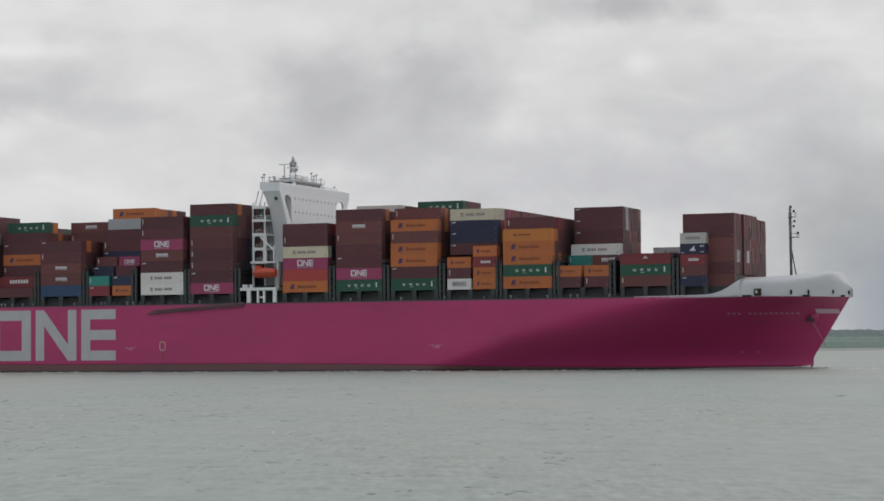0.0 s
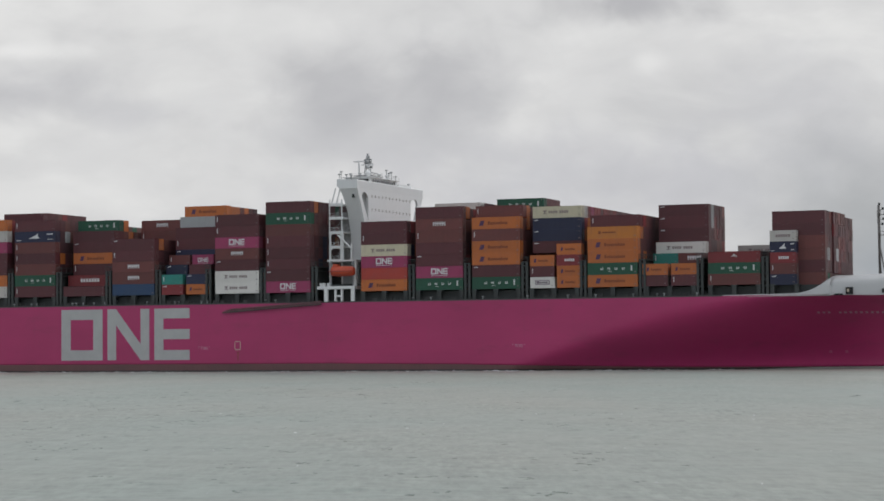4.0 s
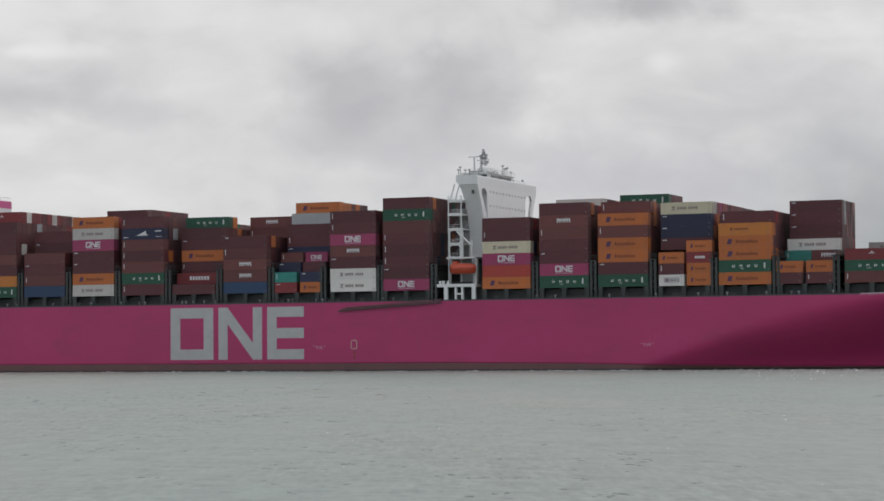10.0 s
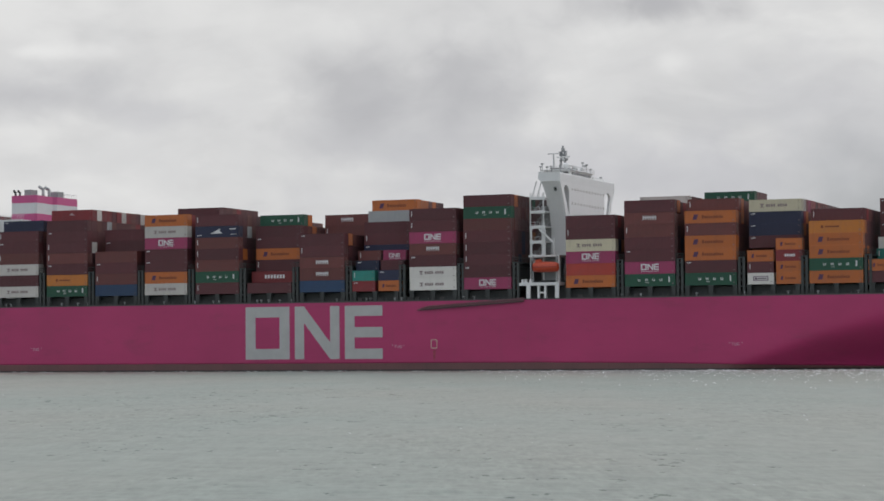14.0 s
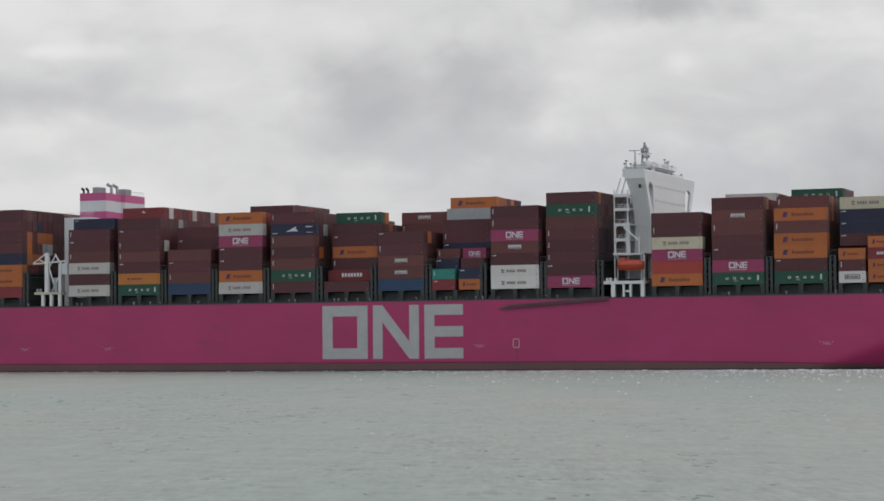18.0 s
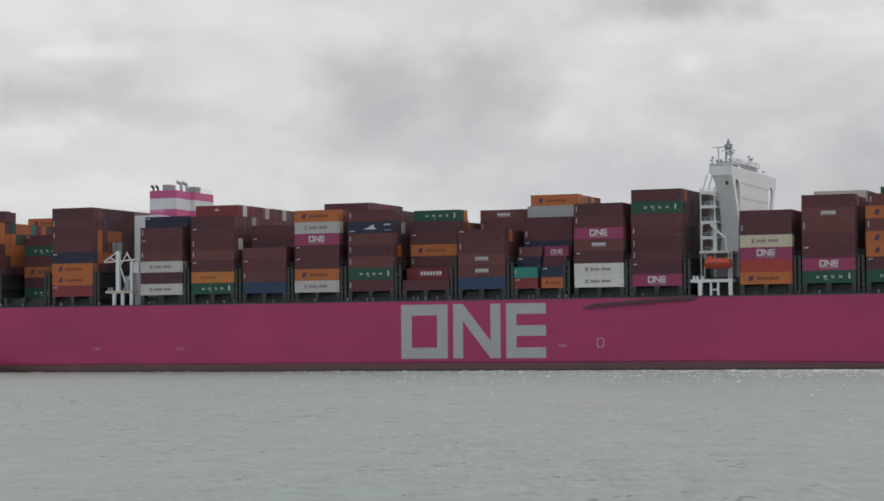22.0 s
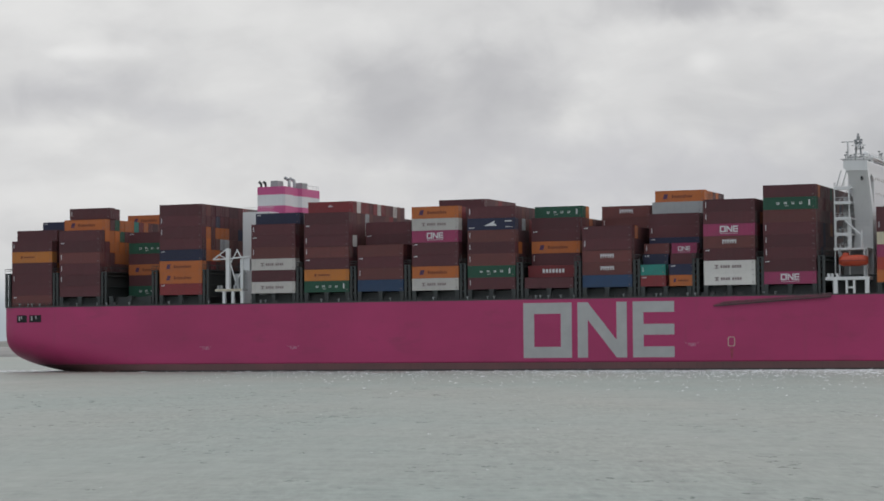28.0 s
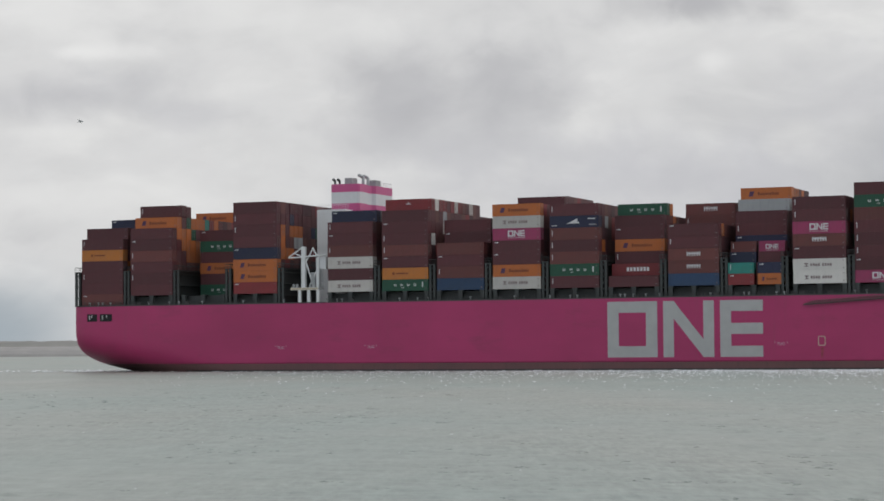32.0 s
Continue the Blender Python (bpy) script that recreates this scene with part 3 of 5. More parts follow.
# stern mooring openings
for x0, x1 in ((-178.6, -175.6), (-174.8, -171.2)):
    bm = B()
    on_hull(bm, x0, x1, 13.0, 14.9, 0.03, 4, 3)
    op = part("mooring_opening", bm, BLACK, ship, "dark opening in the stern plating")
    bm = B()
    yy = MID - half_breadth((x0 + x1) / 2, 14) - 0.06
    box(bm, x0 + 0.6, x0 + 0.95, yy - 0.05, yy + 0.02, 13.5, 14.6)
    part("bollard", bm, LETTER, op, "white fitting inside the opening")
    bm = B()
    box(bm, x1 - 1.7, x1 - 1.45, yy - 0.05, yy + 0.02, 13.9, 14.7)
    part("bollard", bm, LETTER, op, "white fitting inside the opening")

# ---- bow: bulwark wings, white cover and foremast ----


def cover_top(x):
    pts = [(138, 17.15), (150, 17.3), (156, 17.5), (160, 21.3), (162.5, 21.55), (166, 21.6), (172, 21.9), (176, 22.4), (179.6, 22.95), (180.6, 22.75), (181.3, 22.0), (184.3, 18.4)]
    for (a, za), (b, zb) in zip(pts, pts[1:]):
        if a <= x <= b:
            return za + (zb - za) * (x - a) / (b - a)
    return pts[-1][1]


def outline(x):
    """Starboard edge of the bow at deck height."""
    return MID - half_breadth(min(x, 184.1), 17.0)


def cover_side(x, z):
    """Starboard skin of the cover and its bulwarks at a height."""
    rise = min(0.97, max(0.0, (z - 16.8) / (cover_top(max(x, 162.4)) - 16.8)))
    s = rise ** (1 / 0.32)
    return MID - max(0.04, MID - outline(x)) * math.sqrt(1 - s * s) ** 0.32 * (1 - 0.07 * rise)


for side in (-1, 1):
    bm = B()
    rings = []
    for i in range(61):
        x = 138 + (162.7 - 138) * i / 60
        top = 17.15 + 0.25 * i / 60 + (4.1 * ((x - 153.4) / 9.3) ** 2.6 if x > 153.4 else 0)
        rings.append([])
        for k in range(7):
            z = 16.7 + (top - 16.7) * k / 6
            y = cover_side(x, z)
            rings[-1].append((x, MID + side * (MID - y), z))
        for k in range(6, -1, -1):
            z = 16.7 + (top - 16.7) * k / 6
            y = cover_side(x, z) + 0.2
            rings[-1].append((x, MID + side * (MID - y), z))
    loft(bm, rings, closed=True, caps=True)
    part("bulwark", bm, WHITE_HULL, ship, "white bulwark sweeping up towards the bow", smooth=True)
bm = B()
rings = []
for i in range(49):
    x = 162.4 + (184.05 - 162.4) * (i / 48) ** 0.8
    zt = cover_top(x)
    h = zt - 16.8
    ring = []
    for k in range(37):
        a = math.pi * k / 36
        c, s = math.cos(a), math.sin(a)
        rise = abs(s) ** 0.32
        b = max(0.04, MID - outline(x))
        ring.append((x, MID - b * math.copysign(abs(c) ** 0.32, c) * (1 - 0.07 * rise), 16.8 + h * rise))
    rings.append(ring)
vs = loft(bm, rings)
bm.faces.new(vs[0])
part("bow_cover", bm, WHITE_HULL, ship, "smooth white rounded cover over the foredeck", smooth=True)
for x, z0, z1, w in ((163.4, 16.75, 17.15, 2.0), (175.6, 16.75, 17.15, 1.7), (182.3, 16.8, 17.2, 0.9), (165.9, 17.0, 18.6, 1.6), (173.3, 17.3, 18.3, 0.35), (176.6, 17.3, 18.3, 0.35), (181.0, 17.5, 18.3, 0.3), (183.3, 17.4, 18.3, 0.3)):
    bm = B()
    y = outline(x)
    box(bm, x, x + w, y - 0.1, y + 0.5, z0, z1)
    ch = part("mooring_chock", bm, BLACK, ship, "dark mooring opening in the white bow")
    if x == 165.9:
        bm = B()
        box(bm, x + 0.3, x + 0.8, y - 0.16, y - 0.1, z0 + 0.5, z0 + 1.2)
        part("fairlead", bm, DOOR_MARK, ch, "cream-painted fairlead inside the opening")
bm = B()  # anchor pocket and anchor
ax, az = 175.2, 12.0
ay = MID - half_breadth(ax, az)
bmesh.ops.create_uvsphere(bm, u_segments=20, v_segments=12, radius=1.75, matrix=Matrix.Translation((ax, ay + 0.3, az + 0.2)) @ Matrix.Diagonal((1.0, 0.55, 0.85, 1)))
part("anchor_pocket", bm, MAGENTA, ship, smooth=True)
bm = B()
ay2 = ay - 0.75
prism(bm, [(ax - 1.0, az - 0.9), (ax + 1.0, az - 0.9), (ax + 0.7, az - 0.3), (ax + 0.25, az - 0.4), (ax + 0.2, az + 0.6), (ax - 0.2, az + 0.6), (ax - 0.25, az - 0.4), (ax - 0.7, az - 0.3)], "y", ay2 - 0.3, ay2 + 0.4)
part("anchor", bm, DARK, ship, "dark stowed anchor")
bm = B()
for i in range(12):
    z = az - 1.2 - i * 0.45
    on_hull(bm, ax - 0.05 + 0.18 * i, ax + 0.5 - 0.03 * i + 0.18 * i, z - 0.45, z, 0.12, 1, 1)
part("anchor_wash_stain", bm, plain("pale_pink_stain", (0.42, 0.11, 0.20), 0.6), ship, "pale streak below the anchor")

mast = part("foremast", None, MAST, ship, "brownish-grey foremast with lights and platforms")
bm = B()
fx = 169.4
bar(bm, (fx, MID, 21), (fx - 0.1, MID, 38.3), 0.32, 10)
part("pole", bm, MAST, mast, smooth=True)
for z, r in ((31.2, 0.9), (36.0, 0.6)):
    bm = B()
    box(bm, fx - 0.3, fx + r * 2, MID - r, MID + r, z, z + 0.12)
    for q in ((fx + r * 2, MID - r), (fx + r * 2, MID + r), (fx + 0.4, MID - r)):
        bar(bm, (*q, z), (*q, z + 1.1), 0.05)
    bar(bm, (fx + r * 2, MID - r, z + 1.1), (fx + r * 2, MID + r, z + 1.1), 0.05)
    part("platform", bm, MAST, mast)
bm = B()
bar(bm, (fx + 1.3, MID, 21.5), (fx + 0.1, MID, 28.5), 0.16)
bar(bm, (fx + 0.5, MID - 1.2, 21.5), (fx, MID, 28.5), 0.14)
part("brace", bm, MAST, mast)
for z, d in ((38.3, 0.0), (37.2, 0.8), (34.8, 0.9), (33.6, 0.7), (32.0, 1.7)):
    bm = B()
    box(bm, fx + d - 0.2, fx + d + 0.25, MID - 0.2, MID + 0.2, z, z + 0.55)
    if d:
        bar(bm, (fx, MID, z + 0.1), (fx + d, MID, z + 0.1), 0.06)
    part("navigation_light", bm, DARK, mast)
bm = B()
bar(bm, (fx, MID, 22), (fx - 0.45, MID - 0.2, 37), 0.04)
part("antenna", bm, DARK, mast)

# ---- bridge ----
bridge = part("bridge_house", None, WHITE, ship, "white bridge and accommodation block across the beam")
bm = B()  # front bulkhead: wings taper inwards below, with an opening by each leg


def leg_line(z):
    """How far in from the side the bridge's outer leg stands at a height: it sweeps inwards below the wing."""
    t = min(1.0, max(0.0, (45.15 - z) / 12.6))
    return 4.1 + 5.2 * (1 - (1 - t) ** 1.5)


def front_plate(x0, x1):
    """The wide front of the bridge, in strips so that an oval opening stays free near each end."""
    def edge(z):
        return leg_line(z)

    def near_hole(z):
        trim = 1.9 * max(0.0, (z - 42.7) / 1.7) ** 2.4
        left = min(10.9, 6.1 + (44.4 - z) * 0.66 + trim * 0.9)
        return left, max(left, 10.9 - trim)

    def far_hole(z):
        trim = 1.7 * max(0.0, (z - 42.6) / 1.8) ** 2.4
        return 38.2 + trim, max(38.2 + trim, 43.6 - (44.4 - z) * 0.45 - trim)
    zs = [17, 24, 28, 31, 34, 35.4, 36.0, 36.6, 37.2, 37.8, 38.4, 39.0, 39.6, 40.2, 40.8, 41.4, 42.0, 42.6, 43.1, 43.5, 43.9, 44.2, 44.4, 44.6, 45.15]
    for za, zb in zip(zs, zs[1:]):
        ea, eb = edge(za), edge(zb)
        if zb <= 36.0 or za >= 44.4:
            prism(bm, [(ea, za), (BEAM - ea, za), (BEAM - eb, zb), (eb, zb)], "x", x0, x1)
        else:
            na, nb, fa, fb = near_hole(za), near_hole(zb), far_hole(za), far_hole(zb)
            prism(bm, [(ea, za), (na[0], za), (nb[0], zb), (eb, zb)], "x", x0, x1)
            prism(bm, [(na[1], za), (fa[0], za), (fb[0], zb), (nb[1], zb)], "x", x0, x1)
            prism(bm, [(fa[1], za), (BEAM - ea, za), (BEAM - eb, zb), (fb[1], zb)], "x", x0, x1)


front_plate(44.2, 44.75)
bmesh.ops.remove_doubles(bm, verts=bm.verts[:], dist=0.02)
part("front_bulkhead", bm, WHITE, bridge)
bm = B()
box(bm, 38.7, 44.2, 11.6, BEAM - 14.6, 17, 44.6)
part("accommodation_block", bm, WHITE, bridge)
for side in (0, 1):
    def yy(d):
        return d if side == 0 else BEAM - d
    bm = B()  # sloping bracket below the wing
    fore = 44.2 if side == 0 else 41.2
    rings = []
    for k in range(13):
        z = 45.15 - k * 1.05
        y, aft = leg_line(z), 39.9 + 0.75 * min(1.0, k / 5) ** 0.6
        rings.append([(aft, yy(y + 0.02), z), (fore, yy(y + 0.02), z), (fore, yy(y + 0.75), z), (aft, yy(y + 0.75), z)])
    loft(bm, rings, True, True)
    leg = part("wing_bracket", bm, WHITE, bridge)
    bm = B()
    box(bm, fore - 1.2, fore - 0.7, min(yy(4.75), yy(5.3)), max(yy(4.75), yy(5.3)), 42.9, 43.8)
    part("porthole", bm, GLASS, leg)
    bm = B()
    prism(bm, [(40.3, 27.6), (44.2, 27.6), (44.2, 32.6), (40.65, 32.6)], "y", min(yy(9.3), yy(11.6)), max(yy(9.3), yy(11.6)))
    part("wing_support", bm, WHITE, bridge)
bm = B()  # navigation wing deck with its bulwark
prism(bm, [(40.0, 45.15), (44.755, 45.15), (44.76, 47.15), (44.55, 47.35), (39.3, 47.5), (39.2, 45.8)], "y", 4.0, BEAM - 4.0)
part("bridge_wing", bm, WHITE, bridge)
house = part("wheelhouse", None, WHITE, bridge)
bm = B()
box(bm, 37.2, 43.8, 14, 31.6, 47.2, 48.5)
part("wheelhouse_wall", bm, WHITE, house)
bm = B()
box(bm, 38, 43.4, 13.95, 14.0, 47.45, 48.15)
part("side_window", bm, GLASS, house, "dark wheelhouse window")
for k in range(11):
    bm = B()
    y = 15.2 + k * 1.35
    box(bm, 43.8, 43.86, y + 0.16, y + 1.33, 47.45, 48.15)
    part("bridge_window", bm, GLASS, house, "dark wheelhouse window")
for k in range(12):
    bm = B()
    y = 15.2 + k * 1.35
    box(bm, 43.86, 43.94, y, y + 0.14, 47.4, 48.2)
    part("mullion", bm, WHITE, house)
bm = B()
box(bm, 36.6, 44.3, 13.4, 32.2, 48.5, 48.72)
part("wheelhouse_roof", bm, WHITE, house)
bm = B()  # compass deck rails
for y in [13.6 + 1.84 * i for i in range(11)]:
    bar(bm, (44.2, y, 48.7), (44.2, y, 49.6), 0.05)
for z in (49.2, 49.6):
    bar(bm, (44.2, 13.6, z), (44.2, 32.0, z), 0.05)
    bar(bm, (38, 13.6, z), (44.2, 13.6, z), 0.05)
part("compass_deck_rail", bm, WHITE, house)
bm = B()  # low deck box beyond the wheelhouse
box(bm, 39.5, 43.6, 33.0, 41.5, 47.2, 48.0)
part("wing_shelter", bm, WHITE, house)
bm = B()  # signal locker and flag deck abaft the mast
box(bm, 36.8, 40.6, 20.5, 28.5, 48.72, 49.5)
part("mast_house", bm, WHITE, house)
bm = B()
box(bm, 36.6, 40.9, 20.2, 28.8, 49.5, 49.62)
for k in range(8):
    bar(bm, (40.8, 20.4 + k * 1.18, 49.6), (40.8, 20.4 + k * 1.18, 50.4), 0.05)
bar(bm, (40.8, 20.3, 50.4), (40.8, 28.7, 50.4), 0.06)
part("mast_deck", bm, DARK, house, "dark platform round the mast's foot")
wn_me = None
for row, z in ((0, 43.7), (1, 40.3)):
    for k in range(12):
        y = 13.0 + k * 2.24
        if wn_me is None:
            bm = B()
            box(bm, -0.02, 0.05, -0.2, 0.2, -0.3, 0.3)
            wn_me = mesh_of("cabin_window", bm, plain("bronze_cabin_window", (0.22, 0.21, 0.17), 0.3))
        part("cabin_window", wn_me, None, bridge, at=pose(44.75, y, z))
radar = part("signal_mast", None, STEEL, bridge, "grey signal mast with radar scanners")
bm = B()
for dx, dy in ((0, 0), (1.1, 0), (0, 1.1), (1.1, 1.1)):
    bar(bm, (38 + dx * 1.3 - 0.4, MID - 0.7 + dy, 49.5), (38 + dx * 0.6, MID - 0.4 + dy * 0.6, 54.2), 0.12)
for z in (50.6, 51.8, 53.0):
    box(bm, 37.5, 39.3, MID - 0.8, MID + 0.8, z, z + 0.1)
part("lattice", bm, STEEL, radar)
bm = B()
box(bm, 38.0, 38.7, MID - 0.4, MID + 0.4, 53.9, 54.9)
box(bm, 37.4, 39.3, MID - 0.2, MID + 0.2, 53.2, 53.55)
for dx, z in ((-0.75, 53.6), (0.0, 55.0), (0.8, 53.7), (-0.5, 52.0), (1.1, 51.9)):
    box(bm, 38.1 + dx, 38.5 + dx, MID - 0.25, MID + 0.25, z, z + 0.5)
part("light_cluster", bm, STEEL, radar)
bm = B()
box(bm, 36.9, 40.3, MID - 0.9, MID - 0.6, 52.5, 52.75)
box(bm, 38.3, 38.8, MID - 0.9, MID - 0.4, 51.9, 52.5)
part("radar_scanner", bm, WHITE, radar, "white radar scanner bar")
bm = B()
bar(bm, (35.9, MID, 47.5), (35.8, MID, 53.5), 0.22, 8)
box(bm, 34.3, 37.2, MID - 0.15, MID + 0.15, 53.5, 53.75)
part("radar_post", bm, WHITE, radar)
bm = B()
for y, r in ((18.2, 0.75), (25.2, 0.5), (30.6, 0.55)):
    bm = B()
    bmesh.ops.create_uvsphere(bm, u_segments=14, v_segments=9, radius=r, matrix=Matrix.Translation((41.5, y, 49.9)))
    bar(bm, (41.5, y, 48.7), (41.5, y, 49.6), 0.25)
    part("satellite_dome", bm, WHITE, radar, smooth=True)
bm = B()
for x, y, h in ((43.0, 26.5, 51.3), (43.2, 27.6, 50.6), (43.0, 29.6, 51.0), (43.4, 31.4, 50.0), (39.9, 5.2, 49.6), (40.3, 7.5, 49.0), (39.7, 4.6, 48.9), (41, 9, 48.8), (41, 8.5, 49.2), (42.5, 11, 49.4), (43, 41, 48.6)):
    bm = B()
    bar(bm, (x, y, 47.2), (x, y, h), 0.09)
    box(bm, x - 0.3, x + 0.3, y - 0.2, y + 0.2, h - 0.3, h)
    part("searchlight_post", bm, STEEL, radar)

stairs = part("side_stairs", None, WHITE, bridge, "open white stair tower with platforms")
for z in (41.4, 38.1, 34.5, 30.9, 27.5):
    bm = B()
    box(bm, 36.9, 40.8, 4.3, 9.5, z - 0.3, z)
    box(bm, 36.9, 40.8, 4.22, 4.36, z - 0.55, z + 0.16)
    part("stair_platform", bm, WHITE, stairs)
    bm = B()
    for x in (37.0, 38.2, 39.4, 40.6):
        bar(bm, (x, 4.35, z), (x, 4.35, z + 1.0), 0.04)
    bar(bm, (37.0, 4.35, z + 1.0), (40.7, 4.35, z + 1.0), 0.04)
    bar(bm, (37.0, 4.35, z + 0.5), (40.7, 4.35, z + 0.5), 0.03)
    part("handrail", bm, WHITE, stairs)
    bm = B()
    for k in range(9):
        box(bm, 37.6 + k * 0.3, 37.95 + k * 0.3, 5.2, 6.2, z - 3.2 + k * 0.37, z - 3.12 + k * 0.37)
    part("stair_flight", bm, STEEL, stairs)
for x in (37.0, 40.3):
    bm = B()
    bar(bm, (x, 4.5, 20.8), (x, 4.5, 42.5), 0.16)
    part("stair_column", bm, WHITE, stairs)
# the stair recess's shade is put into this wall's grey
bm = B()
box(bm, 37.9, 40.8, 9.5, 11.6, 20.8, 39.6)
part("inner_wall", bm, plain("shaded_grey_paint", (0.34, 0.345, 0.34), 0.6, 0, 1.5, 0.3), stairs, "shaded grey wall behind the stairs")
for x in (37.3, 38.6):
    bm = B()
    bar(bm, (x, 4.9, 41.3), (x + 1.3, 4.6, 45.3), 0.16)
    part("wing_brace", bm, WHITE, stairs)
bm = B()
box(bm, 36.9, 44.6, 3.2, 11.6, 27.1, 27.5)
part("boat_deck", bm, WHITE, bridge)
for z0, z1 in ((27.5, 30.35), (30.9, 33.95)):  # screen with a rounded opening on the two lowest stair levels
    bm = B()
    box(bm, 39.9, 40.8, 4.4, 4.7, z0, z1)
    box(bm, 37.0, 37.35, 4.4, 4.7, z0, z1)
    for a, b in ((37.35, 37.75), (39.9, 39.5)):
        for zc, d in ((z0, 0.4), (z1, -0.4)):
            prism(bm, [(a, zc), (b, zc), (a, zc + d)], "y", 4.42, 4.68)
    part("stair_screen", bm, WHITE, stairs, "white screen round an opening on the stairs")
bm = B()
box(bm, 43.6, 44.6, 3.6, 4.6, 20.9, 27.1)
part("boat_deck_column", bm, WHITE, bridge)
bm = B()
box(bm, 38.5, 43.0, 9.0, 11.6, 20.9, 27.1)
part("boat_deck_wall", bm, STEEL, bridge)
bm = B()  # provision crane jib on the boat deck
bar(bm, (39.6, 3.4, 33.7), (43.4, 3.4, 30.2), 0.22)
bar(bm, (43.4, 3.4, 27.4), (43.4, 3.4, 31.4), 0.28)
part("stores_crane", bm, WHITE, bridge, "slanting white stores crane")
frame_ = part("boat_platform", None, WHITE, ship, "white lifeboat platform frame over the side")
bm = B()
box(bm, 35.6, 45.6, 0.05, 4.2, 20.2, 20.9)
part("beam", bm, WHITE, frame_)
for x, w in ((37.4, 0.95), (40.2, 0.45), (41.9, 0.45), (44.6, 0.9)):
    bm = B()
    box(bm, x, x + w, 0.1, 0.8, 16.9, 20.2)
    part("leg", bm, WHITE, frame_)
bm = B()
box(bm, 40.6, 41.95, 0.2, 0.6, 18.3, 18.7)
part("rung", bm, WHITE, frame_)
for x in (38.6, 44.6):
    bm = B()
    bar(bm, (x, 1.6, 20.8), (x, 1.9, 27.2), 0.22)
    bar(bm, (x, 1.9, 27.0), (x, 0.6, 26.2), 0.2)
    part("davit", bm, STEEL, frame_)
bm = B()
for x in (36.0, 36.8, 38.0):
    box(bm, x, x + 0.5, 0.6, 1.4, 20.9, 21.7)
part("winch", bm, WHITE, frame_)
bm = B()
box(bm, 36.2, 46.4, 4.2, 46.0, 17, 21.5)
part("bridge_base", bm, DARK, ship)

boat = thing("lifeboat", "orange enclosed lifeboat hanging in davits on the ship's side", "lifeboat", at=pose(41.8, 1.6, 23.3))
bm = B()
rings = []
for i in range(17):
    u = -1 + 2 * i / 16
    w = 1.45 * (1 - abs(u) ** 3.2) ** 0.5 + 0.02
    ring = []
    for k in range(16):
        a = 2 * math.pi * k / 16
        c, s = math.cos(a), math.sin(a)
        ring.append((u * 3.35, w * c, 1.25 + (1.3 if s > 0 else 1.25) * s * (0.55 + 0.45 * w / 1.45)))
    rings.append(ring)
loft(bm, rings, True, True)
shell = part("shell", bm, LIFEBOAT, boat, smooth=True)
bm = B()
prism(bm, [(-2.6, 2.1), (-1.0, 2.1), (-1.2, 3.05), (-2.2, 3.05)], "y", -0.8, 0.8)
part("conning_cabin", bm, LIFEBOAT, boat)
bm = B()
box(bm, -3.2, 3.2, -1.5, -1.42, 1.15, 1.32)
part("grab_line", bm, plain("dark_red_band", (0.22, 0.03, 0.02), 0.6), shell)
bm = B()
for x in (-2.8, 2.8):
    box(bm, x - 0.12, x + 0.12, -0.15, 0.15, 2.3, 3.2)
part("lifting_hook", bm, STEEL, boat)

# ---- gangway ladder stowed on the side ----
ladder = part("accommodation_ladder", None, DARK, ship, "long dark stowed gangway on the ship's side")
def ladder_low(x):
    return 14.72 + 1.75 * (x - 9.6) / 27.4


def ladder_high(x):
    return ladder_low(x) + min(0.8, 0.12 + 0.3 * (x - 9.6))


bm = B()
loft(bm, [[(x, y, ladder_low(x) + z) for y, z in ((-0.6, -0.12), (-0.42, -0.12), (-0.42, 0.12), (-0.6, 0.12))] for x in (9.6, 23.0, 37.0)], True, True)
part("stringer", bm, DARK, ladder)
bm = B()
loft(bm, [[(x, y, min(17.3, ladder_high(x)) + z) for y, z in ((-0.56, -0.07), (-0.44, -0.07), (-0.44, 0.07), (-0.56, 0.07))] for x in (9.6, 10.9, 12.2, 23.0, 29.8, 37.0)], True, True)
part("handrail", bm, GANGWAY, ladder)
for i in range(60):
    x = 9.9 + i * 0.45
    bm = B()
    box(bm, x, x + 0.2, -0.62, -0.12, ladder_low(x), max(ladder_low(x) + 0.15, min(17.2, ladder_high(x)) - 0.1))
    part("tread", bm, GANGWAY, ladder)

# ---- funnel and engine casing ----
funnel = part("funnel", None, PINK, ship, "pink funnel with a broad white band")
for z0, z1, mat in ((39.5, 42.6, PINK), (42.6, 45.5, FUNNEL_WHITE), (45.5, 47.55, PINK)):
    bm = B()
    prism(bm, [(-116.6, 17.0), (-109.2, 17.0), (-108.8, 17.4), (-108.8, 22.0), (-109.6, 23.0), (-109.6, 26.5), (-108.8, 27.5), (-108.8, 38.0), (-116.6, 38.0)], "z", z0, z1)
    part("funnel_band", bm, mat, funnel)
for x, y, w in ((-113.6, 18.6, 2.1), (-112.0, 28.6, 2.6)):
    bm = B()
    box(bm, x, x + w, y, y + 3.2, 47.55, 49.2)
    part("exhaust_housing", bm, STEEL, funnel, "grey exhaust housing")
for x, y in ((-116.0, 18.0), (-115.0, 18.6)):
    bm = B()
    bar(bm, (x, y, 47.5), (x, y, 48.5), 0.28, 10)
    bar(bm, (x, y, 48.4), (x - 0.6, y, 49.0), 0.34, 10)
    part("exhaust_stub", bm, DARK, funnel, smooth=True)
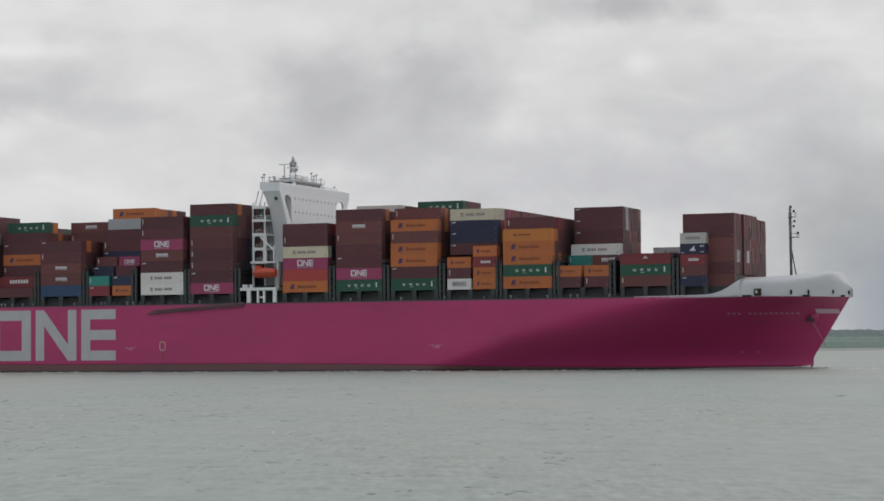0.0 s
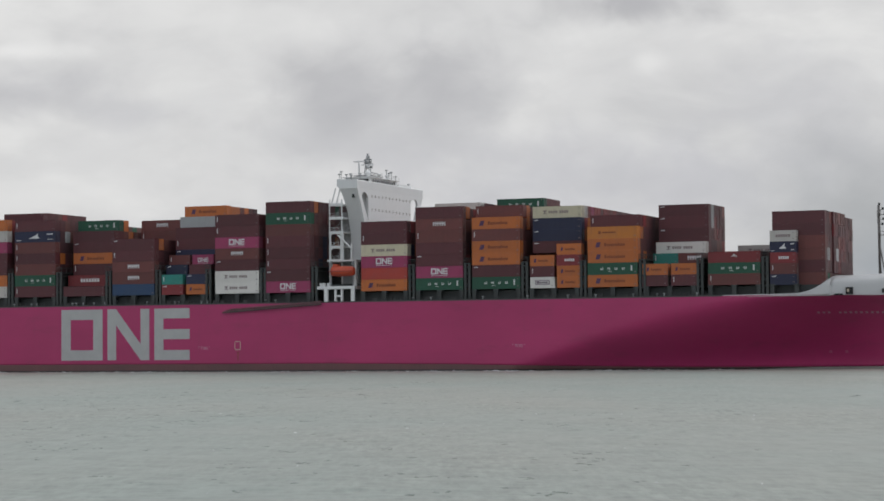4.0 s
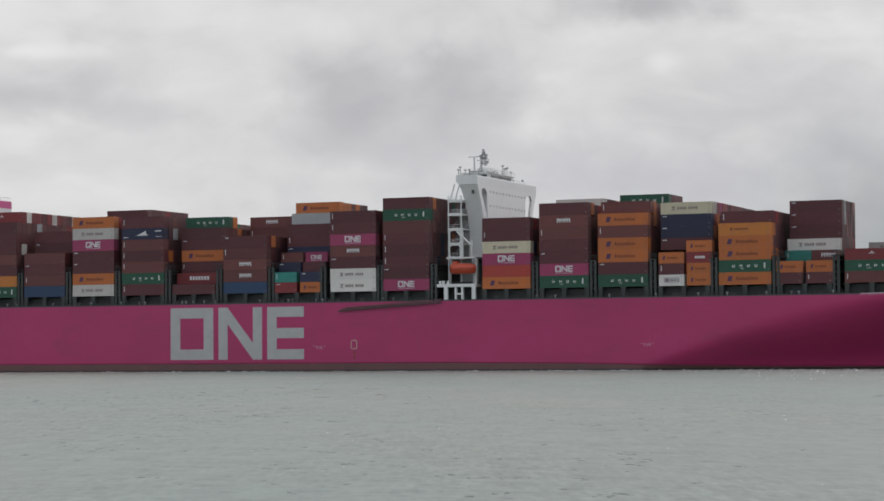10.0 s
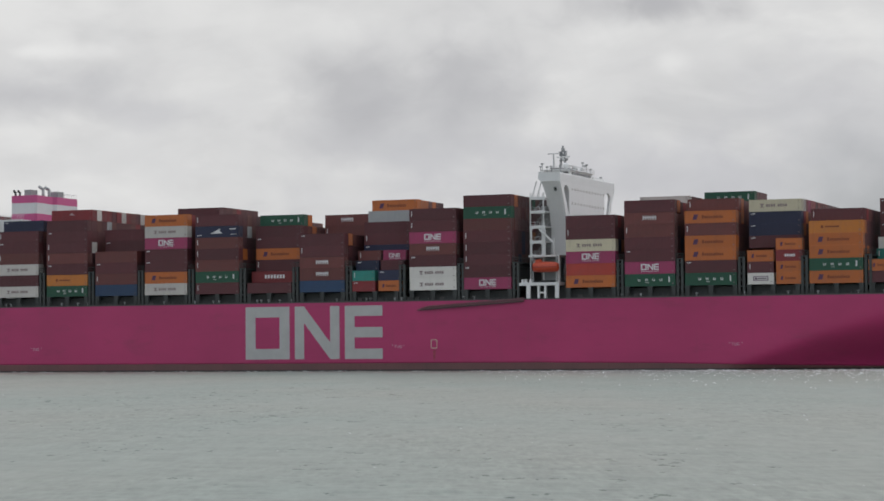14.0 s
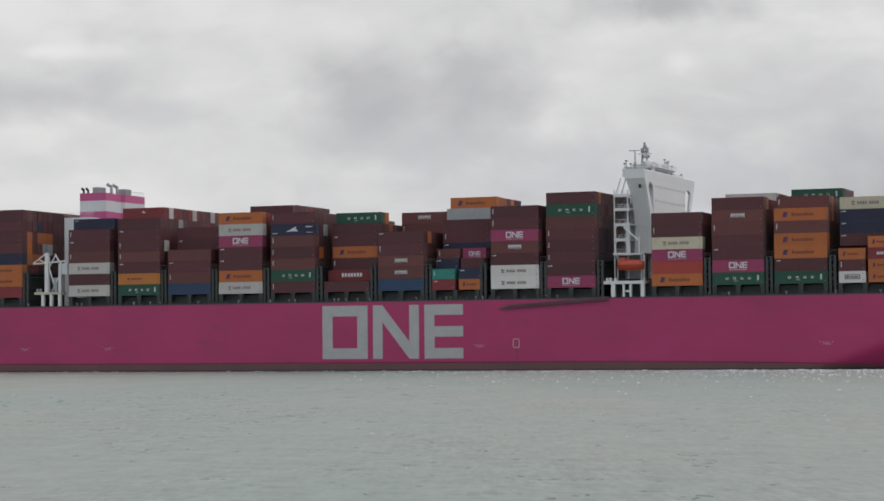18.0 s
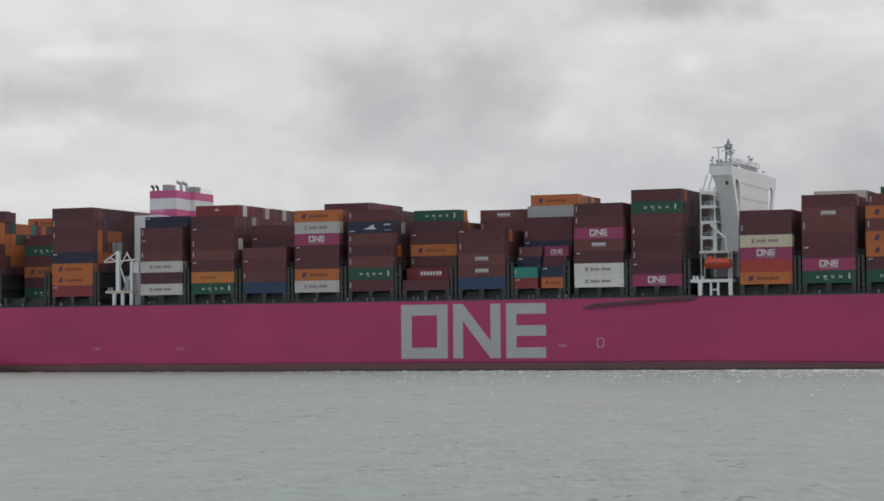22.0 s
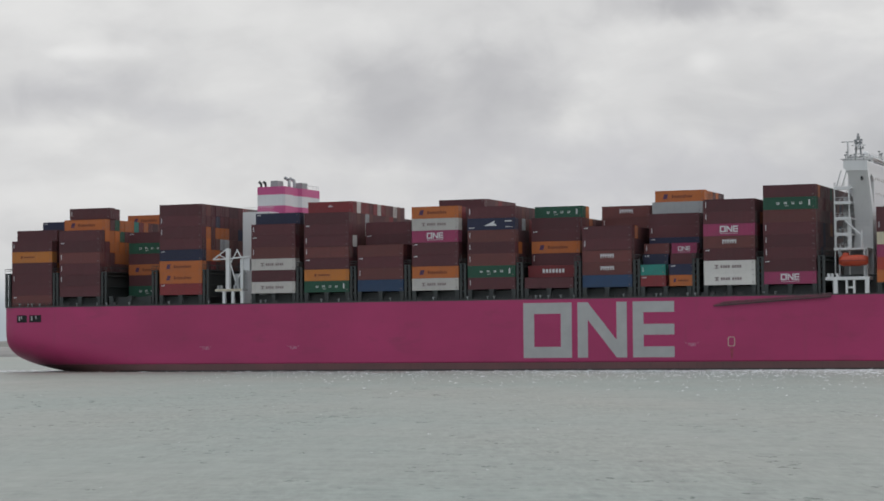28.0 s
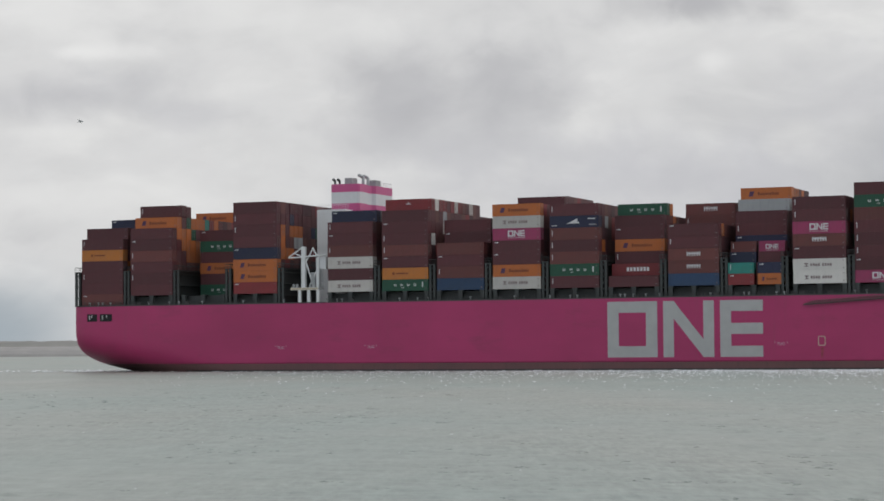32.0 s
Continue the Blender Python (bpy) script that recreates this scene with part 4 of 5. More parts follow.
for y in (22.6, 25.6):
    bm = B()
    bar(bm, (-110.2, y, 46.0), (-110.2, y, 49.6), 0.4, 10)
    bar(bm, (-110.2, y, 49.5), (-111.5, y, 50.2), 0.42, 10)
    part("exhaust_pipe", bm, STEEL, funnel, "bent grey exhaust pipe", smooth=True)
bm = B()
for k in range(9):
    bar(bm, (-109.0, 28 + k * 1.2, 47.5), (-109.0, 28 + k * 1.2, 48.6), 0.04)
bar(bm, (-109.0, 28, 48.6), (-109.0, 37.8, 48.6), 0.04)
part("funnel_rail", bm, STEEL, funnel)
bm = B()
for k in range(14):
    bar(bm, (-118.2 + k * 0.65, 12.2, 40.9), (-118.2 + k * 0.65, 12.2, 42.0), 0.04)
bar(bm, (-118.3, 12.2, 42.0), (-109.5, 12.2, 42.0), 0.05)
part("casing_rail", bm, WHITE, funnel)
bm = B()
box(bm, -118.3, -110.5, 12.0, 38.6, 17, 40.8)
part("engine_casing", bm, WHITE, ship, "white engine casing below the funnel")

crane = part("deck_crane", None, WHITE, ship, "white provision crane and gallows beside the casing")
bm = B()
box(bm, -120.0, -112.5, 0.1, 3.5, 20.2, 20.8)
part("crane_platform", bm, WHITE, crane)
for x in (-118.0, -115.5, -112.95):
    bm = B()
    box(bm, x, x + 0.75, 0.15, 0.9, 16.9, 20.2)
    part("leg", bm, WHITE, crane)
bm = B()
box(bm, -117.35, -116.35, 0.7, 1.7, 20.8, 31.0)
part("crane_column", bm, WHITE, crane)
for a, b, r in (((-121.1, 1.2, 28.4), (-117.0, 1.2, 31.0), 0.17), ((-121.1, 1.2, 28.3), (-116.5, 1.2, 28.4), 0.18), ((-119.4, 1.2, 29.4), (-117.2, 1.2, 28.4), 0.14),
                ((-116.3, 1.2, 28.5), (-110.6, 1.2, 28.9), 0.2), ((-116.5, 1.2, 26.8), (-114.2, 1.2, 30.7), 0.17), ((-114.4, 1.2, 30.7), (-113.3, 1.2, 28.8), 0.2),
                ((-116.4, 1.2, 27.5), (-114.2, 1.2, 21.0), 0.18), ((-115.3, 1.2, 21.0), (-113.0, 1.2, 25.5), 0.18), ((-112.8, 1.2, 20.8), (-112.8, 1.2, 28.6), 0.22)):
    bm = B()
    bar(bm, a, b, r, 8)
    part("truss_member", bm, WHITE, crane)
bm = B()
box(bm, -113.6, -110.9, 1.4, 3.5, 25.4, 28.3)
box(bm, -113.4, -112.9, 1.0, 3.0, 20.8, 25.4)
part("crane_house", bm, FUNNEL_WHITE, crane)
bm = B()
box(bm, -115.0, -113.7, 1.2, 2.6, 20.8, 24.6)
box(bm, -114.8, -113.9, 1.0, 1.2, 21.4, 23.8)
part("crane_machinery", bm, STEEL, crane, "grey machinery box with a hatch")
bm = B()
for k in range(11):
    box(bm, -112.15, -111.55, 1.0, 1.08, 21.0 + k * 0.4, 21.06 + k * 0.4)
for x in (-112.2, -111.55):
    box(bm, x, x + 0.06, 1.0, 1.08, 20.8, 25.4)
part("ladder", bm, STEEL, crane)
bm = B()
box(bm, -120.05, -112.45, 0.06, 0.12, 20.25, 20.75)
part("platform_edge", bm, plain("stained_cream_paint", (0.52, 0.46, 0.34), 0.6, 0, 1.2, 0.35), crane, "rust-stained cream edge of the platform")
bm = B()
for x in (-119.6, -118.7, -115.0, -113.9):
    box(bm, x, x + 0.45, 0.4, 1.0, 20.8, 21.7)
part("winch", bm, STEEL, crane)

# ---- deck edge: rails, hatch covers, stanchions, lashing bridges ----
BAYS = {"A": -180.4, "B": -165.9, "BC": -151.0, "C": -136.2, "D": -109.9, "E": -95.2, "F": -80.65, "G": -66.1, "H": -51.5, "I": -36.9, "J": -22.35, "K": -8.1,
        "L": 7.2, "M": 21.35, "N": 47.3, "O": 61.8, "P": 76.4, "Q": 91.0, "R": 105.5, "S": 119.3, "T": 134.6, "U": 149.1}
LONG, SHORT, WIDE, ROW = 12.19, 6.06, 2.44, 2.5
BASE = 19.55

bm = B()
for x0, x1 in ((-181, -121.5), (-110, 34.5), (47, 137)):
    n = int((x1 - x0) / 1.5)
    for i in range(n + 1):
        x = x0 + (x1 - x0) * i / n
        box(bm, x - 0.03, x + 0.03, 0.1, 0.16, 16.95, 18.05)
    for z in (17.35, 17.7, 18.05):
        box(bm, x0, x1, 0.1, 0.15, z - 0.03, z + 0.03)
part("deck_rail", bm, DARK, ship, "thin dark deck-edge railing")
for x0, x1 in ((-182, -121.5), (-121.3, -110.2), (-110, 34.5), (34.7, 46.8), (47, 138)):
    bm = B()
    box(bm, x0, x1, -0.03, 0.09, 16.86, 17.16)
    part("deck_edge_bar", bm, EDGE, ship, "grey weathered bar along the deck edge")


def fitting(kind):
    bm = B()
    if kind == 0:  # mushroom vent
        bar(bm, (0, 0, 0), (0, 0, 0.75), 0.16, 8)
        bar(bm, (0, 0, 0.7), (0, 0, 0.95), 0.32, 8)
    elif kind == 1:  # twin bollard
        box(bm, -0.8, 0.8, -0.25, 0.25, 0, 0.1)
        for x in (-0.45, 0.45):
            bar(bm, (x, 0, 0.05), (x, 0, 0.75), 0.2, 8)
    elif kind == 2:  # locker
        box(bm, -0.55, 0.55, -0.25, 0.25, 0.08, 0.85)
        box(bm, -0.6, 0.6, -0.3, 0.3, 0.85, 0.93)
        for x in (-0.5, 0.5):
            box(bm, x - 0.05, x + 0.05, -0.2, 0.2, 0, 0.08)
    else:  # pipe on brackets
        bar(bm, (-1.8, 0, 0.5), (1.8, 0, 0.5), 0.1, 6)
        for x in (-1.6, 0, 1.6):
            box(bm, x - 0.06, x + 0.06, -0.1, 0.1, 0, 0.5)
    return bm


FITTINGS = [(name, mesh_of(name, fitting(k), mat)) for k, (name, mat) in enumerate((("deck_vent", STEEL), ("bollard", EDGE), ("deck_locker", EDGE), ("deck_pipe", STANCHION)))]
scatter = random.Random(31)
x = -178.0
while x < 134:
    if not (-122 < x < -110 or 34 < x < 47.5):
        name, me = FITTINGS[scatter.choice((0, 0, 1, 2, 3, 3, 3))]
        part(name, me, None, ship, at=pose(x, 0.2 + 0.35 * scatter.random() + (0.3 if name != "deck_vent" else 0.0), 16.93))
    x += scatter.uniform(1.0, 3.0)
for key, x in BAYS.items():
    low = 17.15 if key == "A" else 19.3
    if key != "A":
        bm = B()
        y0, y1 = (2.2, 48.4)
        box(bm, x - 0.2, x + LONG + 0.2, y0, y1, 16.95, low)
        part("hatch_cover", bm, HATCH, ship)
        for dx in (0.0, LONG / 2 - 0.5, LONG - 0.9)[:2 if key == "U" else 3]:
            bm = B()
            box(bm, x + dx, x + dx + 0.95, 0.45, 1.3, 16.9, 19.45)
            box(bm, x + dx - 0.2, x + dx + 1.15, 0.35, 2.4, 19.2, 19.5)
            part("stanchion", bm, STANCHION, ship)


def lashing_bridge(x, top):
    """A steel gallery between two bays, with platforms, posts and rails."""
    lb = part("lashing_bridge", None, DARK, ship, "dark steel lashing bridge between the stacks")
    for y in (0.25, BEAM - 0.85):
        for dx in (0.1, 1.15):
            bm = B()
            box(bm, x + dx, x + dx + 0.55, y, y + 0.6, 16.9, top - 0.15)
            part("post", bm, STANCHION, lb)
    for z in (19.3, 22.2, 25.0, top):
        if z > top:
            continue
        bm = B()
        box(bm, x + 0.05, x + 1.75, 0.2, BEAM - 0.2, z - 0.25, z)
        part("platform", bm, DARK, lb)
    bm = B()
    for j in range(1, 10):
        y = 0.25 + j * 5.0
        box(bm, x + 0.15, x + 0.55, y, y + 0.5, 16.9, top - 0.15)
    box(bm, x + 0.85, x + 0.95, 1.2, BEAM - 1.2, 17.0, top - 0.15)
    part("inner_frame", bm, DARK, lb)
    bm = B()
    for dx in (0.08, 1.7):
        for y in (0.25, 2.7, 5.2, 7.7):
            bar(bm, (x + dx, y, top), (x + dx, y, top + 1.1), 0.05)
        bar(bm, (x + dx, 0.25, top + 1.1), (x + dx, BEAM - 0.3, top + 1.1), 0.06)
    bar(bm, (x + 0.08, 0.25, top + 1.1), (x + 1.7, 0.25, top + 1.1), 0.06)
    bar(bm, (x + 0.08, 0.25, top + 0.55), (x + 1.7, 0.25, top + 0.55), 0.05)
    part("platform_rail", bm, STANCHION, lb)
    for z in (20.4, 23.2):
        bm = B()
        box(bm, x + 0.75, x + 1.0, 0.1, 0.3, z, z + 0.5)
        part("lashing_box", bm, STANCHION, lb)


for key in ("A", "B", "BC", "C", "D", "E", "F", "G", "H", "I", "J", "K", "L", "M", "N", "O", "P", "Q", "R", "S", "T"):
    lashing_bridge(BAYS[key] + LONG + 0.28, 25.9)
lashing_bridge(-182.5, 25.9)
# ---- containers ----
SHAPES = {}


def corrugated(bm, x0, x1, y, z0, z1, depth, step):
    """A trapezoid-ribbed wall panel along x at a given y; the ribs sink inwards."""
    n = max(4, int((x1 - x0) / step))
    w = (x1 - x0) / n
    pts = []
    for i in range(n):
        a = x0 + i * w
        pts += [(a, 0), (a + 0.3 * w, 0), (a + 0.5 * w, depth), (a + 0.8 * w, depth)]
    pts.append((x1, 0))
    lo = [bm.verts.new((a, y + d, z0)) for a, d in pts]
    hi = [bm.verts.new((a, y + d, z1)) for a, d in pts]
    for i in range(len(pts) - 1):
        bm.faces.new((lo[i], lo[i + 1], hi[i + 1], hi[i]))


def container_meshes(length, height, key):
    tag = (round(length, 2), round(height, 2), key)
    if tag in SHAPES:
        return SHAPES[tag]
    mat = PAINT[key]
    m = {}
    bm = B()
    corrugated(bm, 0.12, length - 0.12, 0.035, 0.14, height - 0.1, 0.036, 0.28)
    m["side_panel"] = mesh_of("side_panel", bm, mat)
    bm = B()
    corrugated(bm, 0.12, length - 0.12, WIDE - 0.035, 0.14, height - 0.1, -0.036, 1.0)
    m["far_panel"] = mesh_of("side_panel", bm, mat)
    bm = B()
    box(bm, 0.05, length - 0.05, 0.05, WIDE - 0.05, height - 0.1, height - 0.02)
    m["roof"] = mesh_of("roof", bm, mat)
    bm = B()
    for x0 in (0.0, length - 0.14):
        for y0 in (0.0, WIDE - 0.12):
            box(bm, x0, x0 + 0.14, y0, y0 + 0.12, 0.0, height)
            for z0 in (-0.004, height - 0.115):
                box(bm, x0 - 0.004 if x0 < 1 else x0 - 0.03, x0 + (0.17 if x0 < 1 else 0.144), y0 - 0.006 if y0 < 1 else y0 - 0.03, y0 + (0.15 if y0 < 1 else 0.126), z0, z0 + 0.119)
    for y0 in (0.005, WIDE - 0.085):
        box(bm, 0.14, length - 0.14, y0, y0 + 0.08, 0.0, 0.15)
        box(bm, 0.14, length - 0.14, y0, y0 + 0.08, height - 0.09, height - 0.005)
    for x0 in (0.01, length - 0.11):
        box(bm, x0, x0 + 0.1, 0.12, WIDE - 0.12, 0.0, 0.14)
        box(bm, x0, x0 + 0.1, 0.12, WIDE - 0.12, height - 0.11, height - 0.004)
    m["frame"] = mesh_of("frame", bm, mat)
    bm = B()
    box(bm, -0.02, 0.03, 0.0, WIDE / 2 - 0.135, 0.15, height - 0.12)
    for z in (0.6, height / 2, height - 0.65):
        box(bm, 0.03, 0.045, 0.06, WIDE / 2 - 0.2, z - 0.2, z + 0.2)
    m["door"] = mesh_of("door", bm, mat)
    bm = B()
    bar(bm, (0, 0, 0.08), (0, 0, height - 0.06), 0.022, 5)
    box(bm, -0.01, 0.03, -0.09, 0.09, 1.0, 1.06)
    m["locking_bar"] = mesh_of("locking_bar", bm, SEAL)
    bm = B()
    box(bm, 0.03, 0.06, 0.12, WIDE - 0.12, 0.14, height - 0.11)
    m["end_panel"] = mesh_of("end_panel", bm, mat)
    bm = B()
    box(bm, 0.1, length - 0.1, 0.1, WIDE - 0.1, 0.06, 0.14)
    m["floor"] = mesh_of("floor", bm, SEAL)
    SHAPES[tag] = m
    return m


MARKS = {}


def mark_mesh(kind, length, height):
    """Painted markings on a container side, as plain bars and shapes: a list of (mesh, label)."""
    tag = (kind, round(length, 1), round(height, 2))
    if tag in MARKS:
        return MARKS[tag]
    out = []
    y0, y1 = 0.0, 0.04
    c = height / 2
    if kind == "green_bars":
        bm = B()
        x = length * 0.25
        k = 1 if length > 9 else 0.55
        for i in range(4):
            a = x + 0.1 * k + i * 1.75 * k
            box(bm, a, a + 0.16 * k, y0, y1, c - 0.26, c + 0.3)
            box(bm, a + 0.46 * k, a + 0.62 * k, y0, y1, c - 0.26, c + 0.3)
            box(bm, a + 0.16 * k, a + 0.46 * k, y0, y1, c - 0.26 + (0.3 if i == 1 else 0), c - 0.1 + (0.3 if i == 1 else 0))
        box(bm, length * 0.41, length * 0.41 + 0.9, y0, y1, c - 0.66, c - 0.56)
        out.append((bm, BAR_GREY))
        bm = B()
        box(bm, length * 0.865, length * 0.865 + 0.34, y0, y1, c - 0.55, c + 0.7)
        out.append((bm, MARKING))
    elif kind == "orange_bars":
        bm = B()
        k = length / LONG
        s = min(1.0, k + 0.25)
        prism(bm, [(1.9 * k, c - 0.6 * s), (2.9 * k, c - 0.6 * s), (3.25 * k, c + 0.6 * s), (2.25 * k, c + 0.6 * s)], "y", y0, y1)
        out.append((bm, INK_DARK))
        bm = B()
        x = 4.1 * k
        for w in (0.55, 0.42, 0.42, 0.42, 0.42, 0.25, 0.42, 0.3, 0.42, 0.42, 0.42):
            box(bm, x, x + w * 0.86 * k, y0, y1, c - 0.38 * s, c + (0.4 if w > 0.5 or w == 0.3 else 0.2) * s)
            x += w * 1.15 * k
        out.append((bm, INK_BROWN))
    elif kind == "orange_small":
        bm = B()
        k = length / LONG
        box(bm, 2.7 * k, 3.3 * k, y0, y1, c - 0.3, c + 0.35)
        box(bm, 3.7 * k, 6.9 * k, y0, y1, c - 0.15, c + 0.2)
        out.append((bm, INK_BROWN))
    elif kind == "grey_bars":
        bm = B()
        box(bm, 2.6, 3.5, y0, y1, c + 0.15, c + 0.42)
        box(bm, 2.9, 3.2, y0, y1, c - 0.45, c + 0.15)
        box(bm, 2.6, 3.5, y0, y1, c - 0.42, c - 0.25)
        x = 4.0
        for i in range(8):
            if i == 4:
                x += 0.4
            box(bm, x, x + 0.42, y0, y1, c - 0.32, c + 0.32)
            x += 0.58
        out.append((bm, INK_GREY))
    elif kind == "emblem":
        bm = B()
        w = 4.3 if length > 9 else 3.0
        emblem(bm, (length - w) / 2, c - 0.55, w, 1.45 * w / 4.3, y0, y1, 0.3 * w / 4.3)
        box(bm, (length - w) / 2, (length + w) / 2, y0, y1, c - 0.9, c - 0.82)
        out.append((bm, MARKING))
    elif kind == "white_comb":
        bm = B()
        x = length * 0.37
        for i in range(6):
            box(bm, x + i * 0.6, x + i * 0.6 + 0.26, y0, y1, c - 0.35, c + 0.65)
        box(bm, x, x + 3.26, y0, y1, c + 0.12, c + 0.42)
        out.append((bm, MARKING))
    elif kind == "white_word":
        bm = B()
        x = length * 0.30
        for i in range(7):
            box(bm, x + i * 0.82, x + i * 0.82 + 0.55, y0, y1, c - 0.4, c + 0.5)
        out.append((bm, MARKING))
    elif kind == "white_wave":
        bm = B()
        k = length / LONG
        prism(bm, [(4.2 * k, c - 0.45), (7.6 * k, c - 0.45), (7.2 * k, c + 0.0), (6.9 * k, c - 0.05), (7.0 * k, c + 0.75), (5.6 * k, c + 0.1), (5.2 * k, c - 0.1)], "y", y0, y1)
        out.append((bm, MARKING))
        bm = B()
        box(bm, 9.6 * k, 11.4 * k, y0, y1, c + 0.5, c + 0.75)
        box(bm, 9.8 * k, 11.4 * k, y0, y1, c - 0.8, c - 0.68)
        box(bm, 0.4 * k, 1.9 * k, y0, y1, c - 0.95, c - 0.8)
        out.append((bm, MARKING))
    elif kind == "small_word":
        bm = B()
        k = length / LONG
        for i in range(5):
            box(bm, (4 + i * 1.0) * k, (4.7 + i * 1.0) * k, y0, y1, c - 0.3, c + 0.3)
        out.append((bm, MARKING))
    elif kind == "dark_word":
        bm = B()
        for i in range(6):
            box(bm, 1.4 + i * 0.58, 1.82 + i * 0.58, y0, y1, c - 0.3, c + 0.35)
        out.append((bm, INK_GREY))
    elif kind == "plate":
        bm = B()
        for x0, x1, z0, z1 in ((1.3, 4.8, c + 0.42, c + 0.55), (1.3, 4.8, c - 0.5, c - 0.37), (1.3, 1.5, c - 0.37, c + 0.42), (4.6, 4.8, c - 0.37, c + 0.42), (1.75, 2.2, c - 0.25, c + 0.3),
                               (2.4, 2.75, c - 0.2, c + 0.2), (2.9, 3.25, c - 0.2, c + 0.2), (3.4, 3.75, c - 0.2, c + 0.2), (3.9, 4.3, c - 0.2, c + 0.2)):
            box(bm, x0, x1, y0, y1, z0, z1)
        out.append((bm, INK_DARK))
    elif kind == "corner_code":
        bm = B()
        box(bm, 0.4, 0.75, y0, y1, height - 0.6, height - 0.42)
        box(bm, 0.85, 1.4, y0, y1, height - 0.58, height - 0.36)
        out.append((bm, MARKING))
    elif kind == "upright_code":
        bm = B()
        box(bm, 0.52, 0.68, y0, y1, height * 0.34, height * 0.8)
        out.append((bm, MARKING))
    elif kind == "centre_mark":
        bm = B()
        box(bm, length / 2 - 0.7, length / 2 + 0.7, y0, y1, c + 0.1, c + 0.25)
        prism(bm, [(length / 2 - 0.3, c + 0.3), (length / 2 + 0.3, c + 0.3), (length / 2, c + 0.75)], "y", y0, y1)
        out.append((bm, MARKING))
    bm = B()
    box(bm, length - 0.75, length - 0.45, y0, y1, 0.5, 0.68)
    box(bm, length - 0.8, length - 0.5, y0, y1, height - 0.55, height - 0.45)
    out.append((bm, INK_GREY))
    pieces = []
    for b, mat in out:
        b.verts.index_update()
        seen = set()
        for v in b.verts:
            if v.index in seen:
                continue
            todo, island = [v], []
            seen.add(v.index)
            while todo:
                w = todo.pop()
                island.append(w)
                for e in w.link_edges:
                    o = e.other_vert(w)
                    if o.index not in seen:
                        seen.add(o.index)
                        todo.append(o)
            one, new_of = B(), {}
            for w in island:
                new_of[w.index] = one.verts.new(w.co)
            for f in {f for w in island for f in w.link_faces}:
                one.faces.new([new_of[w.index] for w in f.verts])
            pieces.append(mesh_of("marking", one, mat))
        b.free()
    MARKS[tag] = pieces
    return MARKS[tag]


MARK_OF = {"g": "green_bars", "o": "orange_bars", "w": "grey_bars", "W": "grey_bars", "c": "grey_bars", "p": "emblem", "y": "orange_small"}
MARK_WORDS = {"green_bars": "with spaced white bars", "orange_bars": "with emblem and brown bars", "grey_bars": "with faded grey bars", "emblem": "with a white block emblem",
              "white_comb": "with a white comb-shaped mark", "white_word": "with a row of white bars", "white_wave": "with a white wave mark", "small_word": "with small white bars", "dark_word": "with a row of grey bars",
              "orange_small": "with a small brown mark", "corner_code": "with a corner code", "upright_code": "with upright code", "centre_mark": "with a small white mark", "plate": "with a dark framed plate", "": "with plain sides"}
TAKEN = set()


def container(key, mark, x, row, z, length=LONG, height=2.85, doors=True, tier=0):
    mark = MARK_OF.get(key, "") if mark is None else mark
    where = "lowest in stack" if tier == 0 else "stacked aboard"
    size = "forty-foot" if length > 9 else "twenty-foot"
    ob = thing("shipping_container", f"{COLOUR_WORD[key]} {size} container {MARK_WORDS[mark]}, {where}", "container", "containers stacked on deck",
               at=pose(x, 0.4 + row * ROW, z))
    m = container_meshes(length, height - 0.02, key)
    for name in ("side_panel", "roof", "frame"):
        part(name, m[name], None, ob)
    part("side_panel", m["far_panel"], None, ob)
    part("end_panel", m["end_panel"], None, ob)
    if doors:
        for y in (0.125, WIDE / 2 + 0.01):
            d = part("door", m["door"], None, ob, at=pose(length - 0.05, y, 0))
            for dy in (0.28, 0.8):
                part("locking_bar", m["locking_bar"], None, d, at=pose(0.06, dy, 0))
    else:
        part("end_panel", m["end_panel"], None, ob, at=pose(length - 0.1, 0, 0))
    for me in mark_mesh(mark, length, height - 0.02):
        part("marking", me, None, ob)
    return ob


def stack(bay, row, spec, z=BASE, height=2.85, first=0, length=LONG, shift=0.0):
    """Containers one upon another, lowest first; a spec is colour letters, each with a mark's number after it where it has one of its own."""
    codes = {"1": "corner_code", "2": "upright_code", "3": "white_comb", "4": "white_word", "5": "white_wave", "6": "small_word", "7": "dark_word", "8": "centre_mark", "9": "plate", "0": ""}
    x = BAYS[bay] + shift
    zz = z + first * height
    t = first
    rng = random.Random(f"{bay}{row}{first}")
    for word in spec.split():
        mark = codes[word[1]] if len(word) > 1 else None
        container(word[0], mark, x + rng.uniform(-0.04, 0.04), row, zz, length, height, rng.random() < 0.7, t)
        TAKEN.add((bay, row, t))
        zz += height
        t += 1


# letters: b maroon, r rust, R red, S vermilion, o orange, y amber, g green, w white, c cream, p pink, n navy, B blue, t teal, G grey
stack("A", 0, "r1 b b2 b y b2", 17.2, 2.86)
stack("A", 1, "b0", 17.2, 2.86, 6)
stack("A", 6, "n1", 17.2, 2.86, 7)
stack("B", 0, "b b2 b2 r2 b1 b", height=2.87)
stack("B", 1, "o", height=2.87, first=6)
for row_, spec_ in ((1, "r b b o"), (2, "b b o o"), (3, "b o o o"), (4, "r o o g"), (5, "r o o b"), (6, "b G G b")):
    stack("B", row_, " ".join(c + "0" for c in spec_.split()), height=2.87, first=2)
stack("B", 2, "b2", height=2.9, first=7)
stack("B", 3, "b0", height=2.87, first=7)
stack("B", 14, "o", height=2.87, first=7)
